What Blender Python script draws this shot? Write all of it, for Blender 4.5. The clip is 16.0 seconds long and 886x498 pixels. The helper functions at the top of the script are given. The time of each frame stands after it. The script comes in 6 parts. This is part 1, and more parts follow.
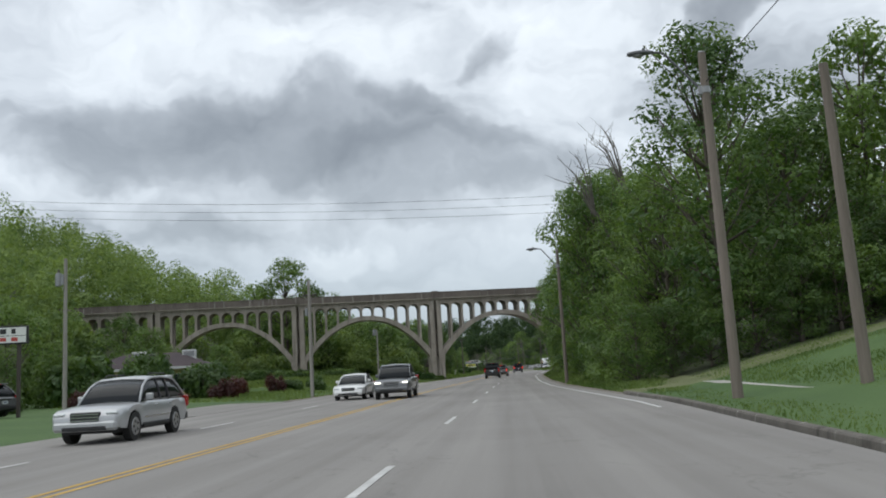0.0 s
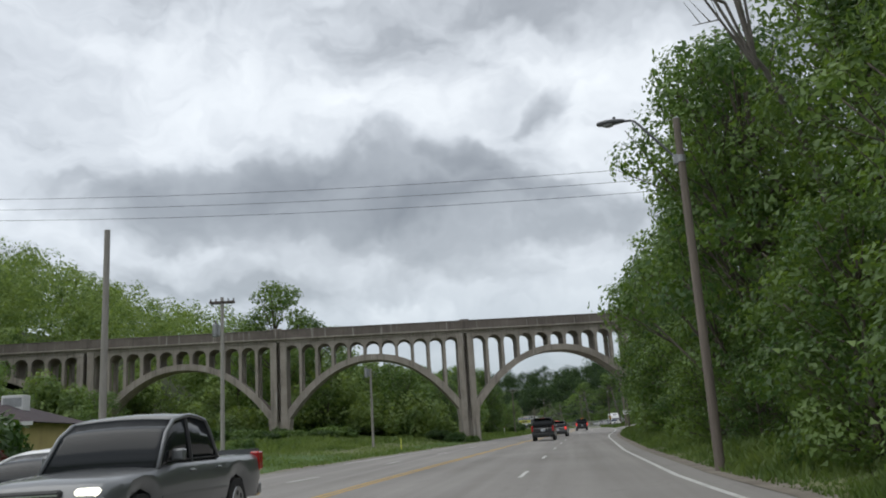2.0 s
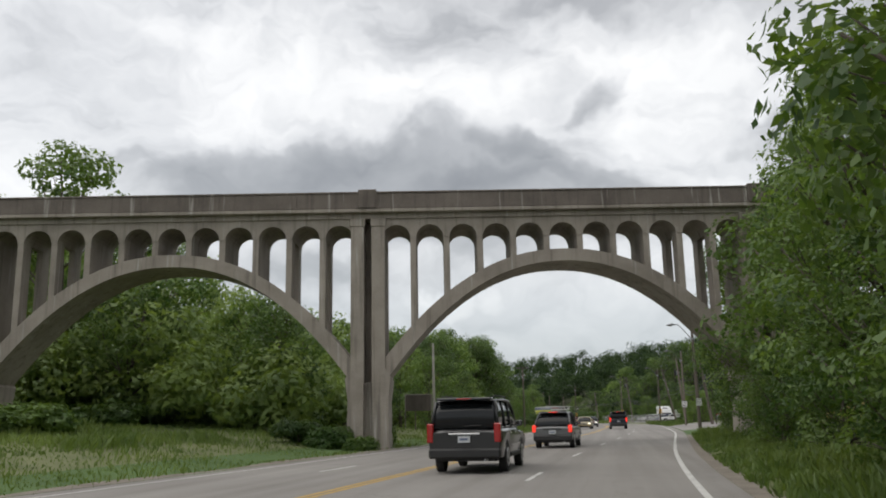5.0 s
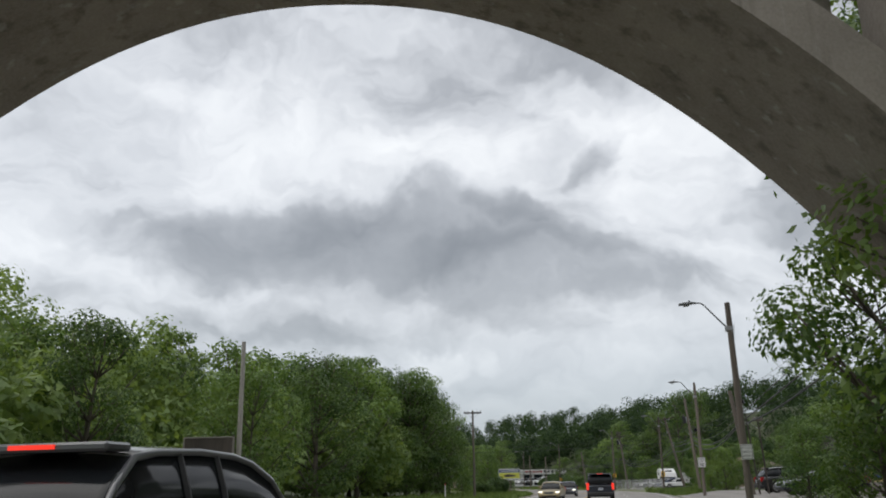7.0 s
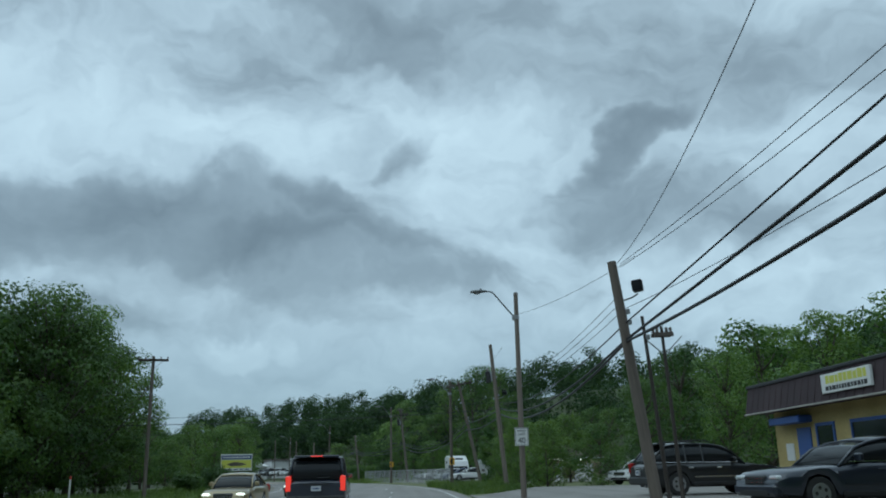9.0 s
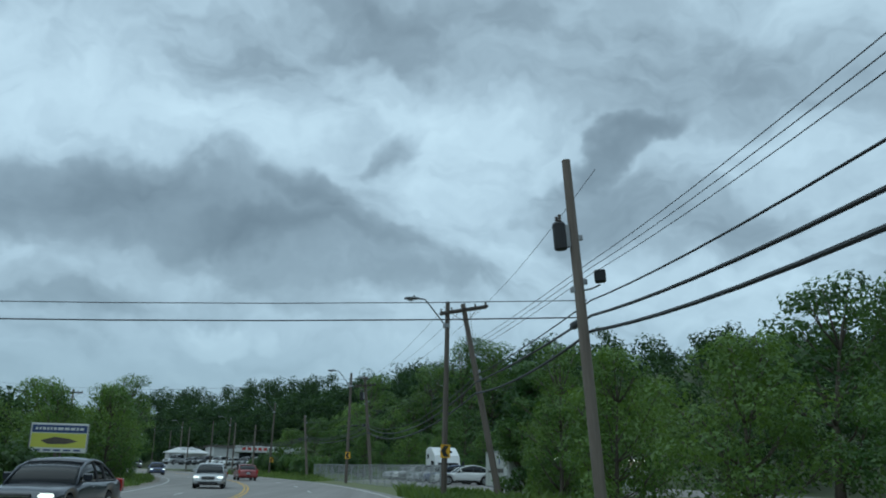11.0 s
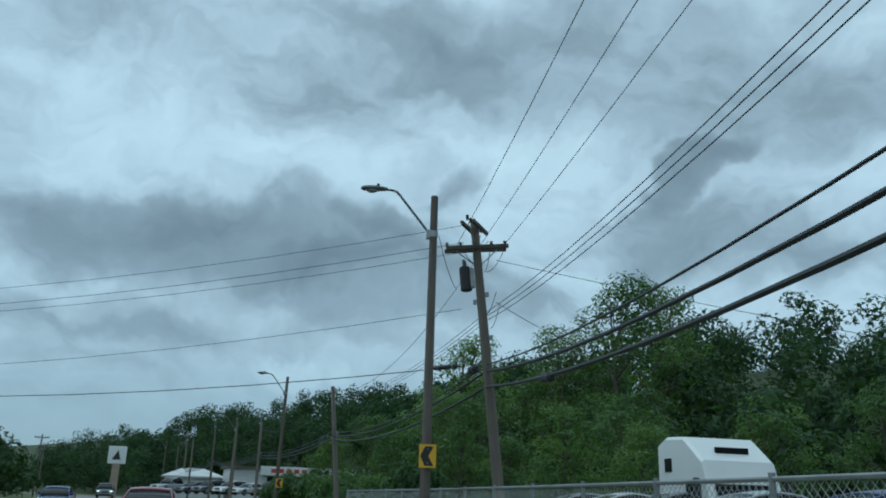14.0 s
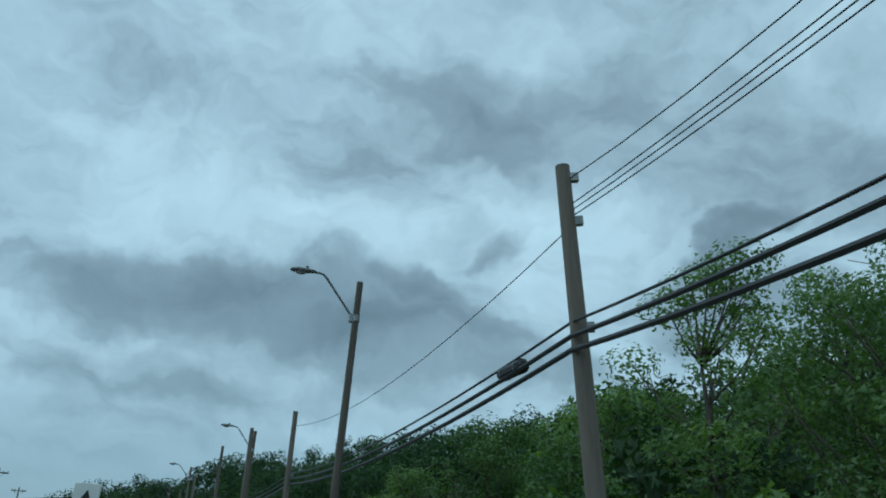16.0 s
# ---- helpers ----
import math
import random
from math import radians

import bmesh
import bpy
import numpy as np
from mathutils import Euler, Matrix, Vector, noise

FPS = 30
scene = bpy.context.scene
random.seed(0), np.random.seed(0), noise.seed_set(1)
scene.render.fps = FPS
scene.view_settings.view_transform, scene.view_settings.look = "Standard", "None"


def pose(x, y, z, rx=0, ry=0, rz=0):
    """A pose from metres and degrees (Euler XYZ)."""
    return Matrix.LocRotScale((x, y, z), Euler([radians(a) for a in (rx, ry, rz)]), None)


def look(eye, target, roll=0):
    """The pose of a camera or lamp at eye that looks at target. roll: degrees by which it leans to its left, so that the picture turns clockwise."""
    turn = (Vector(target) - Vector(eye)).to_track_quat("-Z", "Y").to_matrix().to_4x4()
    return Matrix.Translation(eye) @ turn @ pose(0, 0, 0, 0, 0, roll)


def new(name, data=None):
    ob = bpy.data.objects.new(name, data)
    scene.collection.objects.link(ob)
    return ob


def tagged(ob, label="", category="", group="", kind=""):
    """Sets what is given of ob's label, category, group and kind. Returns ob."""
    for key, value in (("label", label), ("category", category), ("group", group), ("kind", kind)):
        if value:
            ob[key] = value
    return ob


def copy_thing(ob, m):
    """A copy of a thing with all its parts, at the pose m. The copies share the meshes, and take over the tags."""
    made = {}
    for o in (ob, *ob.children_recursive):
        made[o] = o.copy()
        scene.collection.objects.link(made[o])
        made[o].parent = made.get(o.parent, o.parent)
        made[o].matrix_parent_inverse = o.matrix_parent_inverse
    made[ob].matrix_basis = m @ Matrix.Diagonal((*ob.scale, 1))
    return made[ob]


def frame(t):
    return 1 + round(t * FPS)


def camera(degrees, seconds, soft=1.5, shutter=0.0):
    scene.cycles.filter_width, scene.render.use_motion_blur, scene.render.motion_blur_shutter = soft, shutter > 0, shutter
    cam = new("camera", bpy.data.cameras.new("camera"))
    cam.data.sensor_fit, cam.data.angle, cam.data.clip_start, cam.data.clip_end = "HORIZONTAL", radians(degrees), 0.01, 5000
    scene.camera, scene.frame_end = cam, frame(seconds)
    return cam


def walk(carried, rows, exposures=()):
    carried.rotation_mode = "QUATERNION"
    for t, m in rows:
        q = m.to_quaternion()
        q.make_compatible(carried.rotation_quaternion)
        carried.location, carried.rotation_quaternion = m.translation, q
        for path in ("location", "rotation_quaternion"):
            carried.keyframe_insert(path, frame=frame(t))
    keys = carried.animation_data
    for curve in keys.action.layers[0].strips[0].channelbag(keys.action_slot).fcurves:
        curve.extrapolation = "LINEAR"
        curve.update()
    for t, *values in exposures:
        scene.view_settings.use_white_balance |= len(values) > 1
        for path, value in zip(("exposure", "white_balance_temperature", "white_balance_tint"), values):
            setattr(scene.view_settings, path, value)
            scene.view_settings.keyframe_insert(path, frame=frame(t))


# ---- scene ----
cam = camera(56.0, 16.0, soft=1.9)
PATH = [
    (0, (0.00, 0.00, 1.35), (-0.697, 9.871, 2.793), -3.32),
    (0.5, (0.00, 8.72, 1.34), (-0.937, 18.560, 2.856), -3.23),
    (1, (0.12, 17.46, 1.34), (-1.105, 27.249, 2.975), -3.48),
    (1.5, (0.26, 26.22, 1.34), (-1.139, 35.950, 3.174), -4.11),
    (2, (0.31, 34.98, 1.34), (-1.034, 44.657, 3.474), -3.53),
    (2.5, (0.45, 43.72, 1.32), (-1.172, 53.332, 3.550), -3.03),
    (3, (0.74, 52.39, 1.31), (-1.503, 61.892, 3.471), -1.99),
    (3.5, (1.00, 61.04, 1.33), (-1.451, 70.553, 3.201), -0.93),
    (4, (1.17, 69.74, 1.38), (-1.284, 79.287, 3.063), -1.39),
    (4.5, (1.33, 78.53, 1.41), (-0.903, 88.105, 3.236), -1.23),
    (5, (1.65, 87.33, 1.40), (-0.264, 96.937, 3.410), -1.10),
    (5.2, (1.81, 90.85, 1.39), (-0.026, 100.448, 3.511), -2.44),
    (7.3, (3.21, 127.65, 1.35), (1.430, 137.090, 4.128), -0.60),
    (7.5, (3.40, 131.15, 1.35), (1.798, 140.615, 4.148), -0.24),
    (8, (4.00, 139.86, 1.35), (3.329, 149.456, 4.098), -0.31),
    (8.5, (4.56, 148.61, 1.37), (4.676, 158.242, 4.045), -0.97),
    (9, (4.95, 157.42, 1.35), (5.410, 167.070, 3.933), -1.11),
    (9.2, (5.09, 160.92, 1.35), (5.603, 170.583, 3.884), -1.06),
    (11.3, (6.10, 197.72, 1.40), (6.741, 207.363, 3.968), 1.47),
    (11.5, (6.15, 201.23, 1.40), (6.844, 210.844, 4.074), 1.15),
    (12, (6.24, 210.04, 1.40), (6.985, 219.604, 4.223), 1.27),
    (12.5, (6.11, 218.87, 1.38), (6.694, 228.430, 4.261), 1.56),
    (13, (5.78, 227.71, 1.37), (6.049, 237.274, 4.285), 2.04),
    (13.5, (4.97, 236.58, 1.36), (4.981, 246.157, 4.227), 2.16),
    (14, (3.80, 245.34, 1.34), (3.595, 254.914, 4.223), 1.74),
    (14.5, (2.34, 254.06, 1.32), (1.878, 263.585, 4.328), 1.39),
    (15, (0.58, 262.75, 1.33), (0.079, 272.149, 4.711), 3.19),
    (15.5, (-1.60, 271.45, 1.35), (-2.057, 280.762, 4.956), 3.79),
    (16, (-3.89, 279.97, 1.39), (-4.560, 289.283, 4.983), 3.59),
]
walk(cam, [(t, look(eye, target, roll)) for t, eye, target, roll in PATH],
     exposures=[(0.0, 0.3, 6380, 6), (1.5, 0.28, 6400, 6), (2.0, 0.28, 6500, 7), (3.5, 0.34, 6800, 9), (4.2, 0.40, 6900, 9), (5.2, 0.40, 6950, 9), (7.3, 0.2, 6550, 8), (7.8, 0.05, 6200, 4), (8.5, -0.1, 5570, -6), (9.2, -0.15, 5350, -10), (11.3, -0.14, 5300, -10), (14.0, -0.18, 5140, -14), (16.0, -0.25, 5000, -18)])

# ---- world and light: overcast, broken layer of cloud ----
SUN_EL, SUN_AZ = radians(62), radians(250)
world = bpy.data.worlds.new("overcast_sky")
scene.world = world
world.use_nodes = True


class Net:
    """A short way to write node trees."""

    def __init__(self, tree):
        self.t = tree
        tree.nodes.clear()

    def n(self, kind, **kw):
        node = self.t.nodes.new(kind)
        for k, v in kw.items():
            self.set(node.inputs[k], v)
        return node

    def set(self, socket, v):
        if isinstance(v, bpy.types.NodeSocket):
            self.t.links.new(v, socket)
        else:
            socket.default_value = v

    def math(self, op, a, b=0.0, clamp=False):
        m = self.t.nodes.new("ShaderNodeMath")
        m.operation, m.use_clamp = op, clamp
        self.set(m.inputs[0], a)
        self.set(m.inputs[1], b)
        return m.outputs[0]

    def vmath(self, op, a, b=(0, 0, 0)):
        m = self.t.nodes.new("ShaderNodeVectorMath")
        m.operation = op
        self.set(m.inputs[0], a)
        self.set(m.inputs[1], b)
        return m

    def mix(self, f, a, b, kind="MIX"):
        m = self.t.nodes.new("ShaderNodeMix")
        m.data_type, m.blend_type = "RGBA", kind
        self.set(m.inputs[0], f)
        self.set(m.inputs[6], a)
        self.set(m.inputs[7], b)
        return m.outputs[2]

    def noise(self, vec, scale, detail=4.0, rough=0.55, dist=0.0):
        m = self.t.nodes.new("ShaderNodeTexNoise")
        if vec is not None:
            self.set(m.inputs["Vector"], vec)
        for k, v in (("Scale", scale), ("Detail", detail), ("Roughness", rough), ("Distortion", dist)):
            m.inputs[k].default_value = v
        return m.outputs["Fac"]

    def ramp(self, f, *stops):
        m = self.t.nodes.new("ShaderNodeValToRGB")
        self.set(m.inputs[0], f)
        e = m.color_ramp.elements
        while len(e) < len(stops):
            e.new(0.5)
        for el, (p, c) in zip(e, stops):
            el.position, el.color = p, (*c, 1) if len(c) == 3 else c
        return m.outputs[0]

    def remap(self, f, a, b, c=0.0, d=1.0):
        m = self.t.nodes.new("ShaderNodeMapRange")
        m.interpolation_type = "SMOOTHSTEP"
        for k, v in zip((0, 1, 2, 3, 4), (f, a, b, c, d)):
            self.set(m.inputs[k], v)
        return m.outputs[0]


def build_sky():
    g = Net(world.node_tree)
    sky = g.n("ShaderNodeTexSky")
    sky.sky_type, sky.sun_disc, sky.sun_elevation, sky.sun_rotation = "NISHITA", False, SUN_EL, SUN_AZ
    co = g.n("ShaderNodeTexCoord").outputs["Generated"]
    sep = g.n("ShaderNodeSeparateXYZ", Vector=co)
    x, y, z = sep.outputs
    up = g.math("MAXIMUM", z, 0.0)
    flat = g.math("ADD", up, 0.16)
    plane = g.n("ShaderNodeCombineXYZ", X=g.math("DIVIDE", x, flat), Y=g.math("DIVIDE", y, flat), Z=0.0).outputs[0]
    plane = g.vmath("ADD", plane, (CLOUD_X, CLOUD_Y, 0)).outputs[0]
    big = g.noise(plane, 1.0, 5, 0.5, 0.3)
    # billows: the view direction itself, drawn out sideways and stirred at two scales
    drift = g.n("ShaderNodeTexNoise", Vector=co, Scale=4.2, Detail=5.0, Roughness=0.6)
    stir = g.n("ShaderNodeTexNoise", Vector=co, Scale=12.0, Detail=3.0, Roughness=0.5)
    off = g.vmath("MULTIPLY", g.vmath("SUBTRACT", drift.outputs["Color"], (0.5, 0.5, 0.5)).outputs[0], (0.20, 0.12, 0.15)).outputs[0]
    off = g.vmath("ADD", off, g.vmath("MULTIPLY", g.vmath("SUBTRACT", stir.outputs["Color"], (0.5, 0.5, 0.5)).outputs[0], (0.10, 0.06, 0.075)).outputs[0]).outputs[0]
    bent = g.vmath("ADD", co, off).outputs[0]
    puff = g.vmath("MULTIPLY", bent, (1.0, 0.8, 2.1)).outputs[0]
    mid = g.noise(puff, 4.6, 4, 0.5, 0.1)
    fine = g.noise(puff, 15.0, 3, 0.5, 0.3)
    f = g.math("ADD", g.math("MULTIPLY", big, 0.16), g.math("ADD", g.math("MULTIPLY", mid, 0.52), g.math("MULTIPLY", fine, 0.26)))
    f = g.math("ADD", f, 0.012)
    ahead = g.math("MULTIPLY", g.math("GREATER_THAN", y, 0.0), g.math("ADD", 0.35, g.math("MULTIPLY", g.math("ADD", fine, mid), 0.65)))
    # the bellies and breaks of the cloud deck, as they hung over the valley: bearing and height, half width and height, tilt (degrees), depth
    for az, el, wide, high, tilt, amount in CLOUDS:
        d = Vector((math.sin(radians(az)) * math.cos(radians(el)), math.cos(radians(az)) * math.cos(radians(el)), math.sin(radians(el))))
        right = Vector((d.y, -d.x, 0)).normalized()
        above = right.cross(d)
        c, w = math.cos(radians(tilt)), math.sin(radians(tilt))
        right, above = right * c + above * w, above * c - right * w
        u = g.math("DIVIDE", g.vmath("DOT_PRODUCT", bent, tuple(right)).outputs["Value"], math.sin(radians(wide)))
        v = g.math("DIVIDE", g.vmath("DOT_PRODUCT", bent, tuple(above)).outputs["Value"], math.sin(radians(high)))
        r = g.math("ADD", g.math("MULTIPLY", u, u), g.math("MULTIPLY", v, v))
        f = g.math("SUBTRACT", f, g.math("MULTIPLY", g.math("MULTIPLY", g.remap(r, 1.9, 0.15), amount), ahead))
    cloud = g.ramp(f, (0.12, (0.13, 0.135, 0.145)), (0.32, (0.27, 0.28, 0.30)), (0.45, (0.43, 0.445, 0.475)), (0.56, (0.535, 0.55, 0.58)), (0.72, (0.625, 0.64, 0.665)))
    haze = g.remap(z, 0.21, 0.04)
    cloud = g.mix(g.math("MULTIPLY", haze, 0.85), cloud, (0.25, 0.28, 0.325, 1))
    lit = g.mix(0.12, cloud, g.mix(1.0, sky.outputs[0], (0.11, 0.11, 0.11, 1), "MULTIPLY"))
    low = g.remap(z, -0.02, -0.12)
    lit = g.mix(low, lit, (0.10, 0.11, 0.09, 1))
    bg = g.n("ShaderNodeBackground", Color=lit, Strength=1.4)
    out = g.n("ShaderNodeOutputWorld")
    g.t.links.new(bg.outputs[0], out.inputs[0])


CLOUD_X, CLOUD_Y = 3.1, 7.4
CLOUDS = [(-17.0, 16.2, 15.0, 3.2, 1, 0.21),
          (-11.0, 22.0, 5.5, 1.7, -6, -0.11),
          (-4.8, 17.5, 3.4, 1.3, -14, 0.12),
          (-3.5, 13.8, 11.0, 2.1, -4, 0.13),
          (-14.5, 11.2, 12.5, 1.8, 0, 0.12),
          (14.3, 28.0, 23.0, 4.3, -10, 0.13),
          (0.9, 21.5, 2.2, 1.6, 25, 0.16),
          (16.3, 21.2, 3.9, 1.3, 28, 0.22),
          (19.2, 16.4, 7.4, 2.7, -10, 0.12),
          (6.5, 19.6, 5.5, 5.0, 30, -0.09),
          (-4.0, 26.1, 8.5, 1.7, -28, -0.06),
          (-11.0, 8.6, 3.0, 0.8, 0, -0.14),
          (-24.0, 11.7, 4.0, 1.1, 0, -0.10),
          (0.0, 8.0, 20.0, 1.9, 0, 0.06),
          (-24.7, 24.0, 8.0, 3.9, -20, -0.05)]
build_sky()

sun = new("sun", bpy.data.lights.new("sun", "SUN"))
sun.data.energy, sun.data.angle, sun.data.color = 0.9, radians(70), (1.0, 0.97, 0.93)
sun.matrix_world = look((0, 0, 0), (math.sin(SUN_AZ) * -math.cos(SUN_EL), -math.cos(SUN_AZ) * math.cos(SUN_EL), -math.sin(SUN_EL)))


# ---- materials ----
def material(name, rough=0.8, metal=0.0):
    m = bpy.data.materials.new(name)
    m.use_nodes = True
    g = Net(m.node_tree)
    b = g.n("ShaderNodeBsdfPrincipled", Roughness=rough, Metallic=metal)
    o = g.n("ShaderNodeOutputMaterial")
    g.t.links.new(b.outputs[0], o.inputs[0])
    return m, g, b


def bump(g, b, h, dist=0.01, strength=0.5):
    n = g.n("ShaderNodeBump", Height=h, Distance=dist, Strength=strength)
    g.t.links.new(n.outputs[0], b.inputs["Normal"])


def varied(name, dark, light, rough=0.8, metal=0.0, s1=0.6, s2=14.0, relief=0.004, stretch=(1, 1, 1), alike=0.0):
    """A surface with stains at one scale and grain at another."""
    m, g, b = material(name, rough, metal)
    co = g.n("ShaderNodeTexCoord").outputs["Object"]
    co = g.vmath("MULTIPLY", co, stretch).outputs[0]
    a, c = g.noise(co, s1, 4), g.noise(co, s2, 5)
    f = g.math("ADD", g.math("MULTIPLY", a, 0.6), g.math("MULTIPLY", c, 0.4))
    if alike:
        rnd = g.n("ShaderNodeObjectInfo").outputs["Random"]
        f = g.math("ADD", f, g.math("MULTIPLY", g.math("SUBTRACT", rnd, 0.5), alike))
    g.set(b.inputs["Base Color"], g.ramp(f, (0.3, dark), (0.7, light)))
    g.set(b.inputs["Roughness"], g.remap(c, 0.2, 0.8, rough - 0.08, min(1, rough + 0.08)))
    if relief:
        bump(g, b, c, relief)
    return m


def plain(name, colour, rough=0.4, metal=0.0, coat=0.0, emit=0.0, ecol=None):
    m, g, b = material(name, rough, metal)
    co = g.n("ShaderNodeTexCoord").outputs["Object"]
    dirt = g.noise(co, 3.0, 4)
    c = (*colour, 1)
    g.set(b.inputs["Base Color"], g.mix(g.math("MULTIPLY", dirt, 0.25), c, tuple(v * 0.75 + 0.01 for v in colour) + (1,)))
    b.inputs["Coat Weight"].default_value = coat
    b.inputs["Coat Roughness"].default_value = 0.08
    if emit:
        b.inputs["Emission Color"].default_value = (*(ecol or colour), 1)
        b.inputs["Emission Strength"].default_value = emit
    return m


def leaves(name, dark, light, gloss=0.48):
    m = bpy.data.materials.new(name)
    m.use_nodes = True
    g = Net(m.node_tree)
    rnd = g.n("ShaderNodeNewGeometry").outputs["Random Per Island"]
    own = g.n("ShaderNodeObjectInfo").outputs["Random"]
    co = g.n("ShaderNodeTexCoord").outputs["Object"]
    # broad patches put the light and shade of leaf clumps into the colour
    patch = g.noise(co, 0.35, 3)
    f = g.math("ADD", g.math("MULTIPLY", rnd, 0.26), g.math("ADD", g.math("MULTIPLY", g.remap(patch, 0.25, 0.75), 0.74), g.math("MULTIPLY", g.math("SUBTRACT", own, 0.5), 0.35)))
    c = g.ramp(f, (0.15, dark), (0.85, light))
    b = g.n("ShaderNodeBsdfPrincipled", Roughness=gloss)
    g.set(b.inputs["Base Color"], c)
    b.inputs["Specular IOR Level"].default_value = 0.5
    t = g.n("ShaderNodeBsdfTranslucent")
    g.set(t.inputs[0], g.mix(1.0, c, (1.25, 1.2, 0.6, 1), "MULTIPLY"))
    mx = g.n("ShaderNodeMixShader", Fac=0.42)
    g.t.links.new(b.outputs[0], mx.inputs[1])
    g.t.links.new(t.outputs[0], mx.inputs[2])
    o = g.n("ShaderNodeOutputMaterial")
    g.t.links.new(mx.outputs[0], o.inputs[0])
    return m


def asphalt_material():
    m, g, b = material("asphalt", 0.85)
    co = g.n("ShaderNodeTexCoord").outputs["Object"]
    grain = g.noise(co, 55, 3)
    worn = g.noise(g.vmath("MULTIPLY", co, (1.0, 0.018, 1)).outputs[0], 1.1, 5)
    patch = g.noise(co, 0.12, 3)
    f = g.math("ADD", g.math("MULTIPLY", worn, 0.55), g.math("ADD", g.math("MULTIPLY", grain, 0.2), g.math("MULTIPLY", patch, 0.3)))
    c = g.ramp(f, (0.3, (0.135, 0.125, 0.115)), (0.5, (0.218, 0.204, 0.19)), (0.72, (0.30, 0.283, 0.265)))
    # sealed cracks and seams
    v = g.n("ShaderNodeTexVoronoi", Scale=0.22)
    v.feature = "DISTANCE_TO_EDGE"
    g.set(v.inputs["Vector"], g.vmath("ADD", co, g.n("ShaderNodeCombineXYZ", X=g.math("MULTIPLY", g.noise(co, 0.9, 3), 2.5), Y=g.math("MULTIPLY", g.noise(co, 1.3, 3), 2.0), Z=0.0).outputs[0]).outputs[0])
    crack = g.remap(v.outputs[0], 0.007, 0.002)
    stain = g.noise(g.vmath("MULTIPLY", co, (1.0, 0.25, 1)).outputs[0], 0.9, 5, 0.65)
    c = g.mix(g.math("MULTIPLY", g.remap(stain, 0.58, 0.78), 0.32), c, (0.085, 0.08, 0.076, 1))
    c = g.mix(g.math("MULTIPLY", crack, 0.2), c, (0.06, 0.056, 0.054, 1))
    g.set(b.inputs["Base Color"], c)
    bump(g, b, grain, 0.006, 0.5)
    return m


def concrete_material(name, dark, light, stain=0.6):
    """Old cast concrete: cloudy tone, board marks, rain streaks that run down."""
    m, g, b = material(name, 0.9)
    co = g.n("ShaderNodeTexCoord").outputs["Object"]
    cloud, grain = g.noise(co, 0.5, 6, 0.6), g.noise(co, 18, 4)
    streak = g.noise(g.vmath("MULTIPLY", co, (2.6, 2.6, 0.16)).outputs[0], 1.0, 5, 0.6)
    f = g.math("ADD", g.math("MULTIPLY", cloud, 0.7), g.math("MULTIPLY", grain, 0.3))
    c = g.ramp(f, (0.3, dark), (0.7, light))
    c = g.mix(g.math("MULTIPLY", g.remap(streak, 0.5, 0.72), stain), c, tuple(v * 0.45 for v in dark) + (1,))
    pale = g.noise(g.vmath("MULTIPLY", co, (3.5, 3.5, 0.25)).outputs[0], 1.0, 3, 0.5)
    c = g.mix(g.math("MULTIPLY", g.remap(pale, 0.60, 0.74), 0.55), c, (0.5, 0.48, 0.44, 1))
    g.set(b.inputs["Base Color"], c)
    bump(g, b, g.math("ADD", grain, cloud), 0.02, 0.6)
    return m


M = {}
M["asphalt"] = asphalt_material()
M["grass"] = varied("grass", (0.04, 0.083, 0.02), (0.085, 0.145, 0.038), 0.95, s1=0.25, s2=9, relief=0.04)
# woodland floor, with the shade under the trees put into its colour
M["shaded_litter"] = varied("shaded_woodland_floor", (0.03, 0.038, 0.016), (0.075, 0.09, 0.038), 0.95, s1=0.5, s2=7, relief=0.06)
M["weeds"] = varied("rough_weedy_ground", (0.08, 0.1, 0.036), (0.18, 0.19, 0.09), 0.95, s1=0.7, s2=8, relief=0.06)
M["blade"] = leaves("grass_blades", (0.085, 0.145, 0.036), (0.185, 0.255, 0.08))
M["dirt"] = varied("gravel_shoulder", (0.12, 0.10, 0.08), (0.27, 0.24, 0.2), 0.95, s1=1.2, s2=30, relief=0.02)
M["concrete"] = concrete_material("bridge_concrete", (0.215, 0.188, 0.16), (0.41, 0.365, 0.315))
M["parapet"] = concrete_material("parapet_concrete", (0.11, 0.092, 0.08), (0.21, 0.18, 0.155), 0.5)
M["kerb"] = concrete_material("kerb_concrete", (0.16, 0.145, 0.125), (0.30, 0.275, 0.245), 0.3)
M["kerb_dark"] = concrete_material("weathered_dark_kerb", (0.065, 0.056, 0.048), (0.17, 0.155, 0.135), 0.6)
M["path"] = concrete_material("pale_path_concrete", (0.30, 0.285, 0.26), (0.46, 0.44, 0.41), 0.2)
M["white_paint"] = varied("road_paint_white", (0.36, 0.355, 0.34), (0.68, 0.67, 0.65), 0.7, s1=2, s2=20)
M["yellow_paint"] = varied("road_paint_yellow", (0.38, 0.22, 0.04), (0.62, 0.40, 0.08), 0.7, s1=2, s2=20)
M["pole_wood"] = varied("weathered_pole_wood", (0.09, 0.075, 0.062), (0.22, 0.185, 0.155), 0.9, s1=2, s2=22, stretch=(1, 1, 0.08), alike=0.3)
M["pole_dark"] = varied("creosoted_pole_wood", (0.05, 0.042, 0.036), (0.13, 0.11, 0.095), 0.9, s1=2, s2=22, stretch=(1, 1, 0.08), alike=0.3)
M["pole_pale"] = varied("bleached_pole_wood", (0.22, 0.205, 0.185), (0.40, 0.375, 0.345), 0.9, s1=2, s2=22, stretch=(1, 1, 0.08), alike=0.2)
